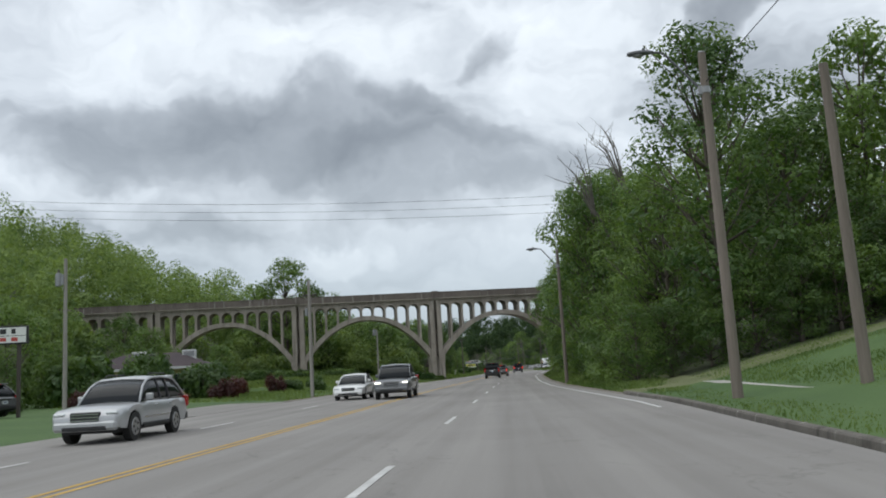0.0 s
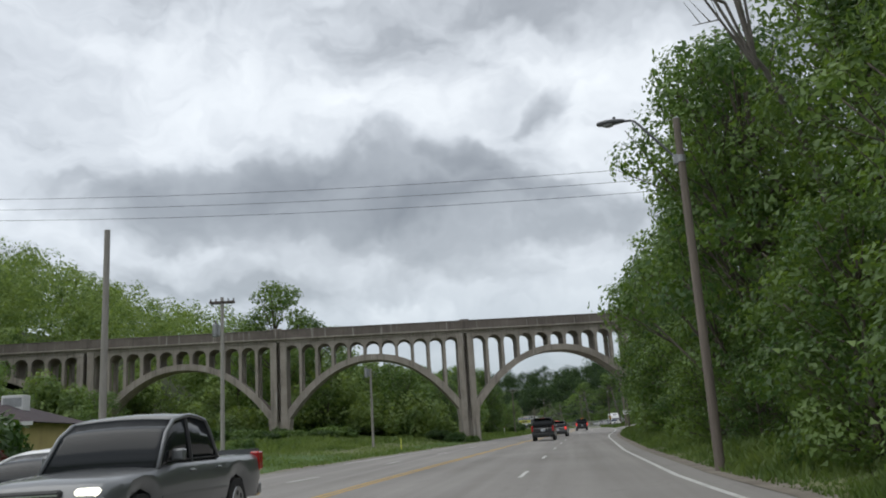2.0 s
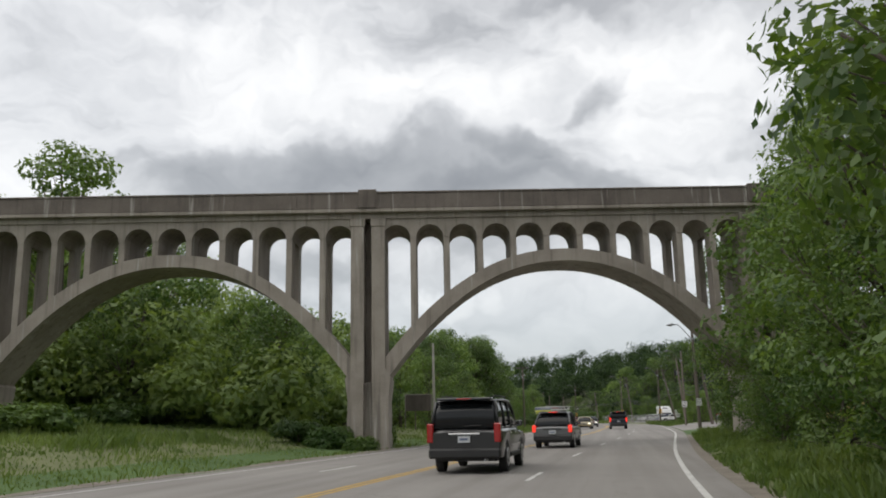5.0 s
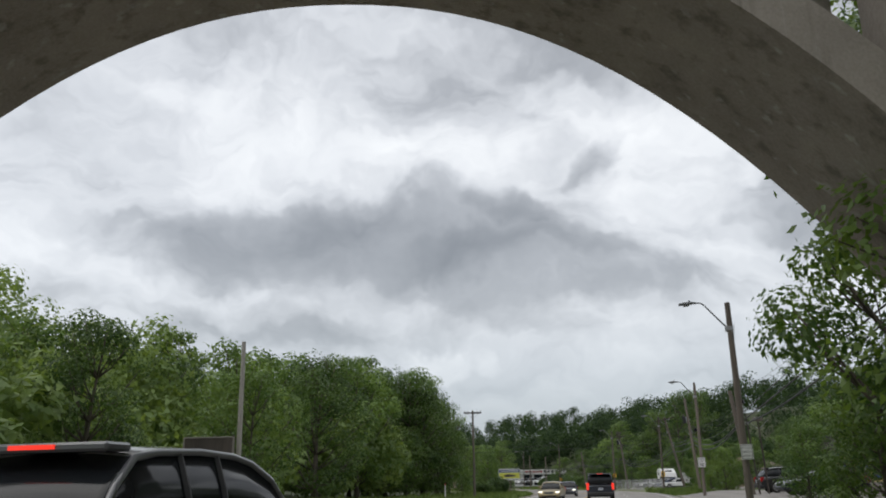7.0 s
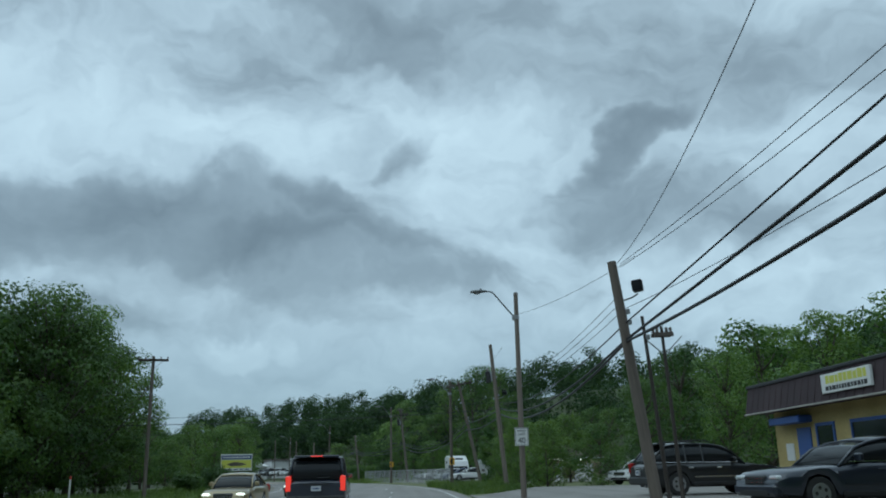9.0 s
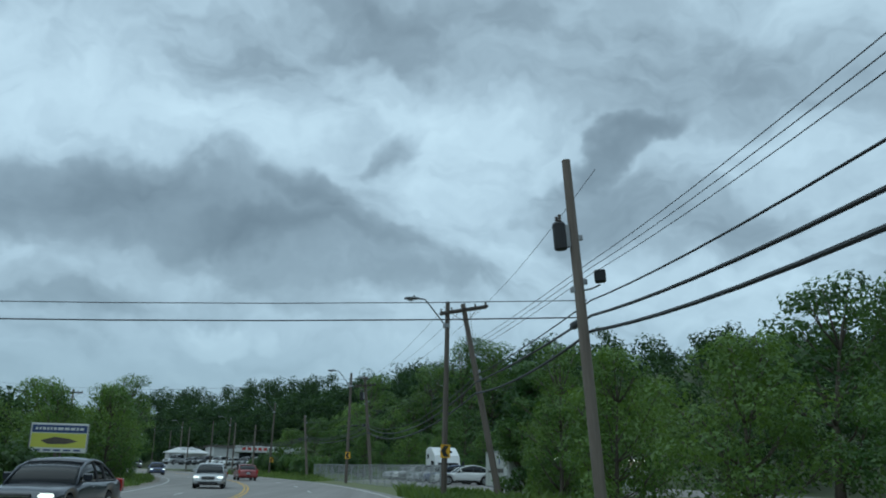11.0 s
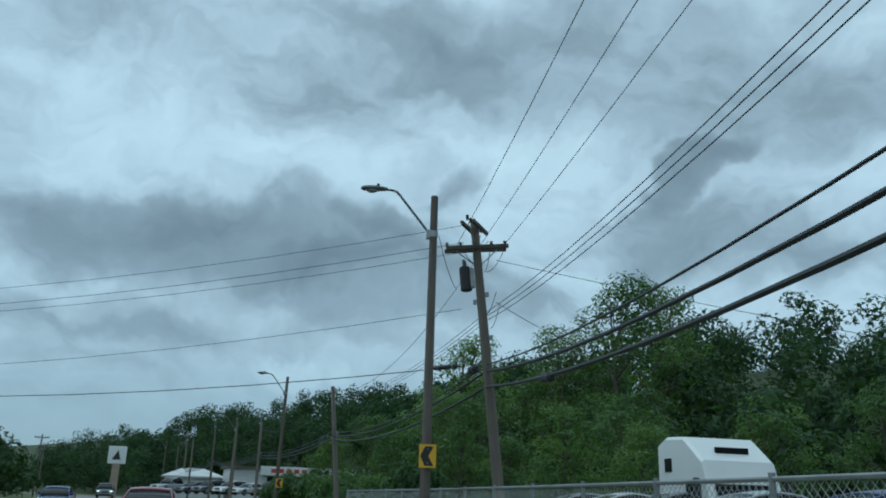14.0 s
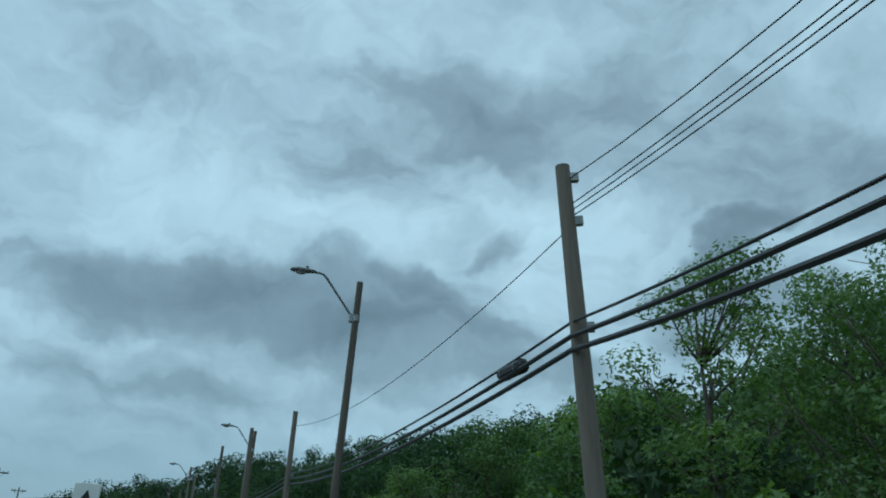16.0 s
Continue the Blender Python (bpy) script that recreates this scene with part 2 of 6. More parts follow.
M["steel"] = varied("galvanised_steel", (0.22, 0.225, 0.23), (0.36, 0.365, 0.37), 0.5, 0.7, s1=3, s2=25, relief=0.001)
M["lamp_grey"] = varied("lamp_housing_grey", (0.08, 0.083, 0.087), (0.16, 0.165, 0.17), 0.5, 0.3, s1=3, s2=25, relief=0.001)
M["lamp_glass"] = plain("lamp_lens", (0.25, 0.255, 0.255), 0.25)
M["cable"] = plain("black_cable", (0.02, 0.02, 0.022), 0.6)
M["insulator"] = plain("porcelain", (0.12, 0.10, 0.09), 0.3)
M["bark"] = varied("bark", (0.05, 0.042, 0.034), (0.15, 0.125, 0.10), 0.95, s1=2, s2=14, relief=0.03, stretch=(1, 1, 0.25))
M["deadwood"] = varied("dead_branch", (0.08, 0.072, 0.062), (0.19, 0.172, 0.15), 0.95, s1=2, s2=14, relief=0.01)
M["leaf_a"] = leaves("maple_leaves", (0.05, 0.11, 0.026), (0.19, 0.29, 0.075))
M["leaf_b"] = leaves("poplar_leaves", (0.045, 0.10, 0.022), (0.17, 0.26, 0.065))
# dark leaves, also set along the bend in place of dimmer light
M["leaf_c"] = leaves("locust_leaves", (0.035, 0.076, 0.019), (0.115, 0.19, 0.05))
# far woods: colour taken down a stop to stand in for dimmer light
M["leaf_far"] = leaves("far_leaves_dimmed", (0.018, 0.043, 0.015), (0.07, 0.122, 0.038), 0.75)
# paler copy for the slope by the bridge, veiling haze put into the colour
M["leaf_hill"] = leaves("hillside_leaves_hazed", (0.075, 0.14, 0.042), (0.24, 0.33, 0.105), 0.6)
M["leaf_red"] = leaves("red_bush_leaves", (0.05, 0.015, 0.014), (0.11, 0.03, 0.025))


# ---- building helpers ----
def mesh_ob(name, bm, mat, smooth=False):
    me = bpy.data.meshes.new(name)
    bm.normal_update()
    bm.to_mesh(me)
    bm.free()
    for mt in mat if isinstance(mat, (list, tuple)) else [mat]:
        me.materials.append(M[mt] if isinstance(mt, str) else mt)
    if smooth:
        me.shade_smooth()
    return new(name, me)


def part(name, bm, mat, parent, label="", smooth=False):
    ob = mesh_ob(name, bm, mat, smooth)
    ob.parent = parent
    if label:
        ob["label"] = label
    return ob


def thing(name, x=0.0, y=0.0, z=0.0, rz=0.0, label="", category="", group="", kind=""):
    ob = new(name)
    ob.empty_display_size = 0.2
    ob.matrix_basis = pose(x, y, z, 0, 0, rz)
    return tagged(ob, label, category, group, kind)


def box(bm, x0, x1, y0, y1, z0, z1, bevel=0.0):
    r = bmesh.ops.create_cube(bm, size=1.0, matrix=Matrix.Translation(((x0 + x1) / 2, (y0 + y1) / 2, (z0 + z1) / 2)) @ Matrix.Diagonal((x1 - x0, y1 - y0, z1 - z0, 1)))
    if bevel:
        vs = set(r["verts"])
        bmesh.ops.bevel(bm, geom=[e for e in bm.edges if e.verts[0] in vs and e.verts[1] in vs], offset=bevel, segments=1, affect="EDGES")
    return bm


def boxed(*a, **k):
    return box(bmesh.new(), *a, **k)


def tube(bm, points, radii, sides=8, caps=True):
    """A tapering tube along points."""
    pts = [Vector(p) for p in points]
    if not isinstance(radii, (list, tuple)):
        radii = [radii] * len(pts)
    rings, side = [], None
    for i, p in enumerate(pts):
        d = (pts[min(i + 1, len(pts) - 1)] - pts[max(i - 1, 0)]).normalized()
        if side is None:
            side = d.orthogonal().normalized()
        side = (side - d * side.dot(d)).normalized()
        other = d.cross(side)
        rings.append([bm.verts.new(p + (side * math.cos(a) + other * math.sin(a)) * radii[i]) for a in (math.tau * k / sides for k in range(sides))])
    for a, b in zip(rings, rings[1:]):
        for k in range(sides):
            bm.faces.new((a[k], a[(k + 1) % sides], b[(k + 1) % sides], b[k]))
    if caps:
        bm.faces.new(rings[0][::-1])
        bm.faces.new(rings[-1])
    return bm


def tubed(*a, **k):
    return tube(bmesh.new(), *a, **k)


def prism(bm, outline, y0, y1):
    """An outline in x, z pushed through from y0 to y1."""
    a = [bm.verts.new((x, y0, z)) for x, z in outline]
    b = [bm.verts.new((x, y1, z)) for x, z in outline]
    n = len(outline)
    bm.faces.new(a)
    bm.faces.new(b[::-1])
    for i in range(n):
        bm.faces.new((a[i], b[i], b[(i + 1) % n], a[(i + 1) % n]))
    return bm


def prismed(*a):
    return prism(bmesh.new(), *a)


def quads_mesh(name, verts, mat, per=4):
    """A mesh of loose quads from an array of corners."""
    verts = np.asarray(verts, np.float32).reshape(-1, 3)
    n = len(verts) // per
    me = bpy.data.meshes.new(name)
    me.vertices.add(len(verts))
    me.vertices.foreach_set("co", verts.ravel())
    me.loops.add(n * per)
    me.loops.foreach_set("vertex_index", np.arange(n * per, dtype=np.int32))
    me.polygons.add(n)
    me.polygons.foreach_set("loop_start", np.arange(0, n * per, per, dtype=np.int32))
    me.update(calc_edges=True)
    me.materials.append(M[mat])
    return me


# ---- the road's line and the lie of the land ----
AXIS_Y = [-80, 0, 60, 115, 140, 160, 197, 210, 228, 245, 263, 280, 303, 331, 360, 420, 520, 700, 1000]
AXIS_X = [-3.2, -2.0, -1.2, -0.3, 1.4, 2.9, 4.0, 4.1, 3.7, 1.8, -1.5, -6.0, -13.7, -24.3, -36, -66, -150, -350, -720]


def axis(y):
    """The lane line between the two lanes on the right-hand side, smoothed."""
    k = np.linspace(-9, 9, 7)
    return float(np.mean(np.interp(y + k, AXIS_Y, AXIS_X)))


def right_edge(y):
    """The right-hand edge line: a tapering turn lane at the start, then the lane's edge."""
    return float(np.interp(y, [-80, 27, 38, 55, 75, 115, 150, 400], [5.6, 5.8, 5.0, 3.9, 3.5, 3.7, 3.6, 3.6]))


def left_side(y):
    """How far the left-hand half draws in towards the bridge, as a share of its full width."""
    return float(np.interp(y, [-80, 60, 112, 1000], [1.0, 1.0, 0.81, 0.81]))


def land(x, y):
    """Ground height: a level valley floor, wooded slopes on both sides."""
    s = x - axis(y)
    h = -0.02
    if s < -11.5:
        h += 1.1 * max(0.0, min(1, (-11.5 - s) / 14)) * max(0.0, min(1, (y - 88) / 25)) * max(0.0, min(1, (185 - y) / 30))
    if s < -14:
        h += 0.25 * min(1, (-14 - s) / 6)
        h += 23 * max(0, min(1, (-46 - s) / 46)) ** 0.95 * max(0.0, min(1, (y - 35) / 90)) * max(0.02, min(1, (250 - y) / 60))
    verge = right_edge(y) + 1.0
    if s > verge:
        h += (0.14 if y < 34 else 0.03) * min(1, (s - verge) / 0.3) + 0.2 * min(1, (s - verge) / 4)
        near = max(0.0, min(1, (155 - y) / 20)) * min(1, max(0, (y + 30) / 40))
        h += near * 7 * max(0, min(1, (s - 9) / 30))
        foot = 40 - 18 * max(0.0, min(1, (y - 310) / 40))
        h += (1 - near) * 20 * max(0, min(1, (s - foot) / 60)) ** 0.9
    return h


def build_ground():
    bm = bmesh.new()
    ys = [-3000, -1200, -500, -250] + list(range(-120, 500, 5)) + list(range(500, 900, 40)) + [1000, 1300, 1800, 2600, 4000]
    ss = [-4000, -2000, -1000, -500, -300, -200, -150, -120, -100, -80, -65, -50, -40, -34, -28, -22, -18, -15.5, -14, -10, -5, 0, 3.5, 4.4, 5.0, 5.8, 6.6, 7.0, 7.4, 8, 10, 13, 17, 22, 28, 34, 40, 50, 60, 75, 90, 110, 140, 180, 260, 400, 800, 1800, 4000]
    rows = []
    for y in ys:
        a = axis(max(-80, min(1000, y)))
        rows.append([bm.verts.new((a + s, y, land(a + s, y) - (0.06 if -12.6 * left_side(y) < s < right_edge(y) + 1.0 else 0) + (0.12 * noise.noise((a + s, y, 0)) if abs(s + 4) > 13 else 0))) for s in ss])
    for r, q in zip(rows, rows[1:]):
        for i in range(len(ss) - 1):
            face = bm.faces.new((r[i], r[i + 1], q[i + 1], q[i]))
            s, y = (ss[i] + ss[i + 1]) / 2, (r[i].co.y + q[i].co.y) / 2
            # wooded faces take the floor colour darkened for tree shade
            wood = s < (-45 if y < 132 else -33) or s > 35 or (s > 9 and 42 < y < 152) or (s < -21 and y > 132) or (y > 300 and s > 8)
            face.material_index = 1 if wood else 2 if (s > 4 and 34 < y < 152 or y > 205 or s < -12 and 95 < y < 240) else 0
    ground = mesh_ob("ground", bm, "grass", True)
    for extra in ("shaded_litter", "weeds"):
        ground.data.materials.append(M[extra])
    tagged(ground, "mown and rough green grass on the valley floor", "ground", kind="structure")


def strip(bm, s0, s1, y0, y1, z, step=4.0, ease=None):
    """A flat band that follows the road, between two distances from its line."""
    n = max(1, int(math.ceil((y1 - y0) / step)))
    last = None
    for i in range(n + 1):
        y = y0 + (y1 - y0) * i / n
        a = axis(y)
        e0, e1 = (s0(y), s1(y)) if callable(s0) else (s0, s1)
        pair = bm.verts.new((a + e0, y, z)), bm.verts.new((a + e1, y, z))
        if last:
            bm.faces.new((last[0], last[1], pair[1], pair[0]))
        last = pair
    return bm


def build_road():
    road = tagged(mesh_ob("road", strip(bmesh.new(), lambda y: -12.2 * left_side(y), lambda y: right_edge(y) + 0.75, -80, 900, 0.0), "asphalt"),
                  "worn grey four-lane asphalt road with patched cracks", "road", kind="structure")
    bm = strip(bmesh.new(), lambda y: right_edge(y) - 0.07, lambda y: right_edge(y) + 0.07, 24, 420, 0.006)
    part("edge_line", bm, "white_paint", road, "thin worn white edge line")
    part("edge_line", strip(bmesh.new(), lambda y: -11.4 * left_side(y), lambda y: -11.27 * left_side(y), 78, 420, 0.006), "white_paint", road, "thin worn white edge line")
    for s in (-4.62, -4.36):
        part("centre_line", strip(bmesh.new(), lambda y, s=s: s * left_side(y), lambda y, s=s: s * left_side(y) + 0.11, -80, 420, 0.006), "yellow_paint", road, "faded yellow centre line")
    y = -14.9
    while y < 420:
        part("lane_dash", strip(bmesh.new(), -0.06, 0.06, y, y + 3.05, 0.006, 1.6), "white_paint", road, "worn white lane dash")
        part("lane_dash", strip(bmesh.new(), lambda v: -8.06 * left_side(v), lambda v: -8.06 * left_side(v) + 0.12, y + 4, y + 7.05, 0.006, 1.6), "white_paint", road, "worn white lane dash")
        y += 12.19
    part("shoulder", strip(bmesh.new(), lambda y: right_edge(y) + 0.75, lambda y: right_edge(y) + 1.9 + 0.3 * math.sin(y * 0.7), 34, 152, 0.01, 2), "dirt", road, "gravelly dirt shoulder with weeds")
    part("shoulder", strip(bmesh.new(), lambda y: -13.0 * left_side(y) - 0.3 * math.sin(y * 0.6), lambda y: -12.2 * left_side(y), 40, 420, 0.012, 2), "dirt", road, "pale gravel verge")


build_ground()
build_road()


# ---- concrete arch bridge ----
def build_bridge():
    ang = 11.8
    br = thing("arch_bridge", -10.95, 129.8, 0, ang, "long weathered concrete open-spandrel arch bridge over the road", "bridge")
    SPAN, DEPTH, TOP = 21.2, 3.2, 13.62
    IMP, DECK0, PAR0 = 11.5, 12.2, 12.68
    x_left, x_right = -3 * SPAN - 6, 2 * SPAN + 6
    part("deck", boxed(x_left, x_right, -0.1, DEPTH + 0.1, DECK0, DECK0 + 0.28), "concrete", br, "shadowed concrete deck slab")
    part("cornice", boxed(x_left, x_right, -0.42, DEPTH + 0.42, DECK0 + 0.284, PAR0, 0.03), "concrete", br, "projecting concrete cornice")
    for y0 in (-0.42, DEPTH + 0.12):
        for k in range(-3, 3):
            xa, xb = max(x_left, k * SPAN + 0.5), min(x_right, (k + 1) * SPAN - 0.5)
            if xb > xa:
                wall = part("parapet", boxed(xa, xb, y0, y0 + 0.3, PAR0 + 0.003, TOP - 0.1, 0.02), "parapet", br, "brownish stained parapet wall")
                part("coping", boxed(xa, xb, y0 - 0.05, y0 + 0.35, TOP - 0.097, TOP, 0.02), "parapet", wall)
                xx = xa
                while xx < xb - 3:
                    part("joint_rib", boxed(xx - 0.07, xx + 0.07, y0 - 0.03, y0 + 0.33, PAR0 + 0.01, TOP - 0.11), "parapet", wall)
                    xx += 4.2
        for k in range(-3, 3):
            part("parapet_block", boxed(k * SPAN - 0.5, k * SPAN + 0.5, y0 - 0.08, y0 + 0.38, PAR0 + 0.003, TOP + 0.12, 0.04), "parapet", br, "thicker parapet block over a pier")
    R_CROWN, R_SPRING = 9.72, 3.2     # arch intrados heights

    def intrados(u):
        return R_SPRING + (R_CROWN - R_SPRING) * (1 - abs(2 * u - 1) ** 2.15)

    def extrados(u):
        return intrados(u) + 0.66 + 0.62 * abs(2 * u - 1) ** 2

    RIBS = ((0.0, DEPTH),)
    for k in range(-3, 2):
        x0 = k * SPAN
        for y0, y1 in RIBS:
            n = 40
            us = [i / n for i in range(n + 1)]
            lo = [(x0 + 0.75 + (SPAN - 1.5) * u, intrados(u)) for u in us]
            hi = [(x0 + 0.75 + (SPAN - 1.5) * u, extrados(u)) for u in us]
            bm = bmesh.new()
            rings = [[bm.verts.new((p[0], yy, p[1])) for p, yy in ((a, y0), (b, y0), (b, y1), (a, y1))] for a, b in zip(lo, hi)]
            for a, b in zip(rings, rings[1:]):
                for i in range(4):
                    bm.faces.new((a[i], a[(i + 1) % 4], b[(i + 1) % 4], b[i]))
            bmesh.ops.recalc_face_normals(bm, faces=bm.faces)
            part("arch_rib", bm, "concrete", br, "curved concrete arch rib")
        # spandrel columns and the small arches between them
        cols = [x0 + 0.64 + (SPAN - 1.28) * i / 11 for i in range(12)]
        for i, cx in enumerate(cols):
            if 0 < i < 11:
                u = (cx - x0 - 0.75) / (SPAN - 1.5)
                for y0, y1 in (((0.05, DEPTH - 0.05),) if 2 < i < 9 else ((0.05, 0.95), (DEPTH - 0.95, DEPTH - 0.05))):
                    part("spandrel_column", boxed(cx - 0.165, cx + 0.165, y0, y1, extrados(u) - 0.35, IMP, 0.02), "concrete", br)
        for a, b in zip(cols, cols[1:]):
            xa, xb = a + 0.165, b - 0.165
            c, r = (a + b) / 2, (xb - xa) / 2
            arc = [(c - r * math.cos(w), IMP - 0.35 + r * 0.95 * math.sin(w)) for w in (math.pi * j / 12 for j in range(13))]
            arc = [(a, IMP - 0.35)] + arc + [(b, IMP - 0.35)]
            n = len(arc) - 1
            bm = bmesh.new()
            up = [(p[0], DECK0) for p in arc]
            lo = [[bm.verts.new((p[0], yy, p[1])) for p in arc] for yy in (0.0, DEPTH)]
            hi = [[bm.verts.new((p[0], yy, p[1])) for p in up] for yy in (0.0, DEPTH)]
            for j in range(n):
                if 0 < j < n - 1 and abs(arc[j][0] - arc[j + 1][0]) < 1e-4:
                    continue
                bm.faces.new((lo[0][j], lo[0][j + 1], hi[0][j + 1], hi[0][j]))
                bm.faces.new((lo[1][j + 1], lo[1][j], hi[1][j], hi[1][j + 1]))
                bm.faces.new((lo[0][j + 1], lo[0][j], lo[1][j], lo[1][j + 1]))
            part("spandrel_arch", bm, "concrete", br)
    for k in range(-3, 3):
        px = k * SPAN
        pier = part("pier", boxed(px - 0.75, px + 0.75, 0.3, DEPTH - 0.3, -0.6, 3.4, 0.03), "concrete", br, "broad concrete pier with a dark recess")
        for sx in (-1, 1):
            bm = prismed([(px + sx * 0.24, -0.6), (px + sx * 1.12, -0.6), (px + sx * 1.06, 2.4), (px + sx * 1.2, 3.6), (px + sx * 0.72, 4.4), (px + sx * 0.24, 3.7)], -0.12, DEPTH + 0.12)
            bmesh.ops.recalc_face_normals(bm, faces=bm.faces)
            part("pier_leg", bm, "concrete", pier)
            x0 = px + (0.2 if sx > 0 else -0.92)
            part("pier_column", boxed(x0, x0 + 0.72, -0.124, DEPTH + 0.124, 3.3, DECK0 - 0.003, 0.035), "concrete", pier)
            part("pier_cap", boxed(x0 - 0.05, x0 + 0.77, -0.16, DEPTH + 0.16, DECK0 - 0.45, DECK0 - 0.006, 0.03), "concrete", pier)
        part("pier_web", boxed(px - 0.22, px + 0.22, 1.15, DEPTH - 1.15, 3.0, DECK0 - 0.004), "concrete", pier, "recessed web in shadow")
    for x0, x1 in ((x_left - 60, x_left), (x_right, x_right + 40)):
        part("abutment", boxed(x0, x1, 0, DEPTH, -1, DECK0 + 0.2), "concrete", br, "solid concrete approach wall")
        for y0 in (-0.42, DEPTH + 0.12):
            part("parapet", boxed(x0, x1, y0, y0 + 0.3, DECK0 + 0.2, TOP), "parapet", br)


build_bridge()


# ---- trees ----
def leaf_cloud(centres, radii, count, size, rng, shell=0.55, corners=4, ragged=0.13):
    """Corner array of small leaves, three- or four-cornered, spread through and over blobs."""
    w = radii.prod(1) ** (2 / 3)
    idx = rng.choice(len(centres), count, p=w / w.sum())
    d = rng.normal(size=(count, 3))
    d /= np.linalg.norm(d, axis=1)[:, None]
    rad = shell + (1 - shell) * rng.random(count) ** 0.6
    rad *= 1 + ragged * rng.normal(size=count) * (rng.random(count) < 0.4)
    p = centres[idx] + d * radii[idx] * rad[:, None]
    nrm = d * 1.3 + rng.normal(size=(count, 3)) * 0.5 + np.array([0, 0, 0.45])
    nrm /= np.linalg.norm(nrm, axis=1)[:, None]
    t = np.cross(nrm, rng.normal(size=(count, 3)))
    t /= np.linalg.norm(t, axis=1)[:, None]
    b = np.cross(nrm, t)
    s = size * (0.6 + 0.8 * rng.random((count, 1)))
    droop = nrm * s * 0.12
    if corners == 3:
        return np.stack([p - t * s, p + b * s - droop, p + t * s], 1)
    return np.stack([p - t * s, p + b * s * 0.55 - droop, p + t * s, p - b * s * 0.55 - droop], 1)


def tree_meshes(seed, height, spread, base, count, size, leaf, lobes=26, trunk_r=0.28, shape="round", corners=3, clump=1.0):
    """Trunk with limbs, and a crown of many small leaves on an uneven outline."""
    rng = np.random.default_rng(seed)
    bm = bmesh.new()
    top = height * 0.8
    bend = rng.normal(size=2) * 0.5
    spine = [Vector((bend[0] * (z / height) ** 2, bend[1] * (z / height) ** 2, z)) for z in np.linspace(-0.4, top, 8)]
    tube(bm, spine, [trunk_r * (1 - 0.8 * i / 7) * (1.4 if i == 0 else 1) for i in range(8)], 8)
    cs, rs = [], []
    for i in range(lobes):
        h = base + (height - base) * ((i + rng.random()) / lobes) ** 0.85
        f = (h - base) / (height - base)
        if shape == "round":
            reach = spread * math.sin(math.pi * min(1, 0.14 + 0.80 * f)) ** 0.7
        else:
            reach = spread * (1 - f) ** 0.55 * (0.5 + 0.5 * min(1, f * 5))
        a = i * 2.4 + rng.normal() * 0.5
        r = reach * (0.35 + 0.6 * rng.random())
        c = Vector((math.cos(a) * r, math.sin(a) * r, h))
        root = spine[min(6, max(1, int(7 * max(0.1, h - r * 0.7) / top)))]
        mid = root.lerp(c, 0.5) + Vector((0, 0, -0.15 * r))
        tube(bm, [root, mid, c], [trunk_r * 0.34, trunk_r * 0.2, 0.03], 5)
        for _ in range(2):
            tube(bm, [mid.lerp(c, 0.4), c + Vector(rng.normal(size=3) * spread * 0.13 * clump)], [trunk_r * 0.12, 0.015], 4, False)
        q = spread * (0.2 + 0.15 * rng.random()) * clump
        cs.append(c)
        rs.append((q * (0.9 + 0.5 * rng.random()), q * (0.9 + 0.5 * rng.random()), q * (0.6 + 0.3 * rng.random())))
    me = bpy.data.meshes.new("trunk")
    bm.to_mesh(me)
    bm.free()
    me.materials.append(M["bark"])
    me.shade_smooth()
    crown = quads_mesh("crown", leaf_cloud(np.array(cs), np.array(rs), count, size, rng, corners=corners), leaf, corners)
    return me, crown


def tree_kind(label, meshes):
    t = thing("tree", label=label, category="tree")
    for n, me in zip(("trunk", "crown"), meshes):
        o = new(n, me)
        o.parent = t
    return t


KINDS = [
    tree_kind("tall broad maple with dense dark green leaves", tree_meshes(1, 15, 5.2, 1.8, 12500, 0.135, "leaf_a", 44)),
    tree_kind("tall poplar with loose bright green leaves", tree_meshes(2, 17, 4.4, 2.4, 11500, 0.132, "leaf_b", 40)),
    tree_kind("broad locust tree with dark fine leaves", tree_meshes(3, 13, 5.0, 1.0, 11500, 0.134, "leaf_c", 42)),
    tree_kind("young roadside tree with leaves down to the ground", tree_meshes(4, 9, 3.8, 0.4, 8500, 0.12, "leaf_b", 36, 0.16)),
    tree_kind("slim tree with thin airy crown showing sky", tree_meshes(5, 14, 3.6, 2.4, 8200, 0.105, "leaf_b", 36, 0.2)),
    tree_kind("broad maple leaning over the road, fine leaves", tree_meshes(6, 14, 5.6, 1.8, 24000, 0.105, "leaf_a", 60, corners=4, clump=0.72)),
    tree_kind("tall broad maple in the depth of the wood", tree_meshes(11, 15, 5.2, 1.8, 5600, 0.2, "leaf_a", 30)),
    tree_kind("tall poplar in the depth of the wood", tree_meshes(12, 17, 4.4, 2.4, 5200, 0.195, "leaf_b", 28)),
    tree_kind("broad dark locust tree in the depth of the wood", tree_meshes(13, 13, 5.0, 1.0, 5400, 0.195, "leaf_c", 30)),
    tree_kind("small dense dark green tree with leaves down to the ground", tree_meshes(14, 6, 1.9, 0.2, 13000, 0.075, "leaf_a", 60, 0.09, shape="cone", clump=0.8)),
]
BASE_H = [15, 17, 13, 9, 14, 14, 15, 17, 13, 6]
used = set()


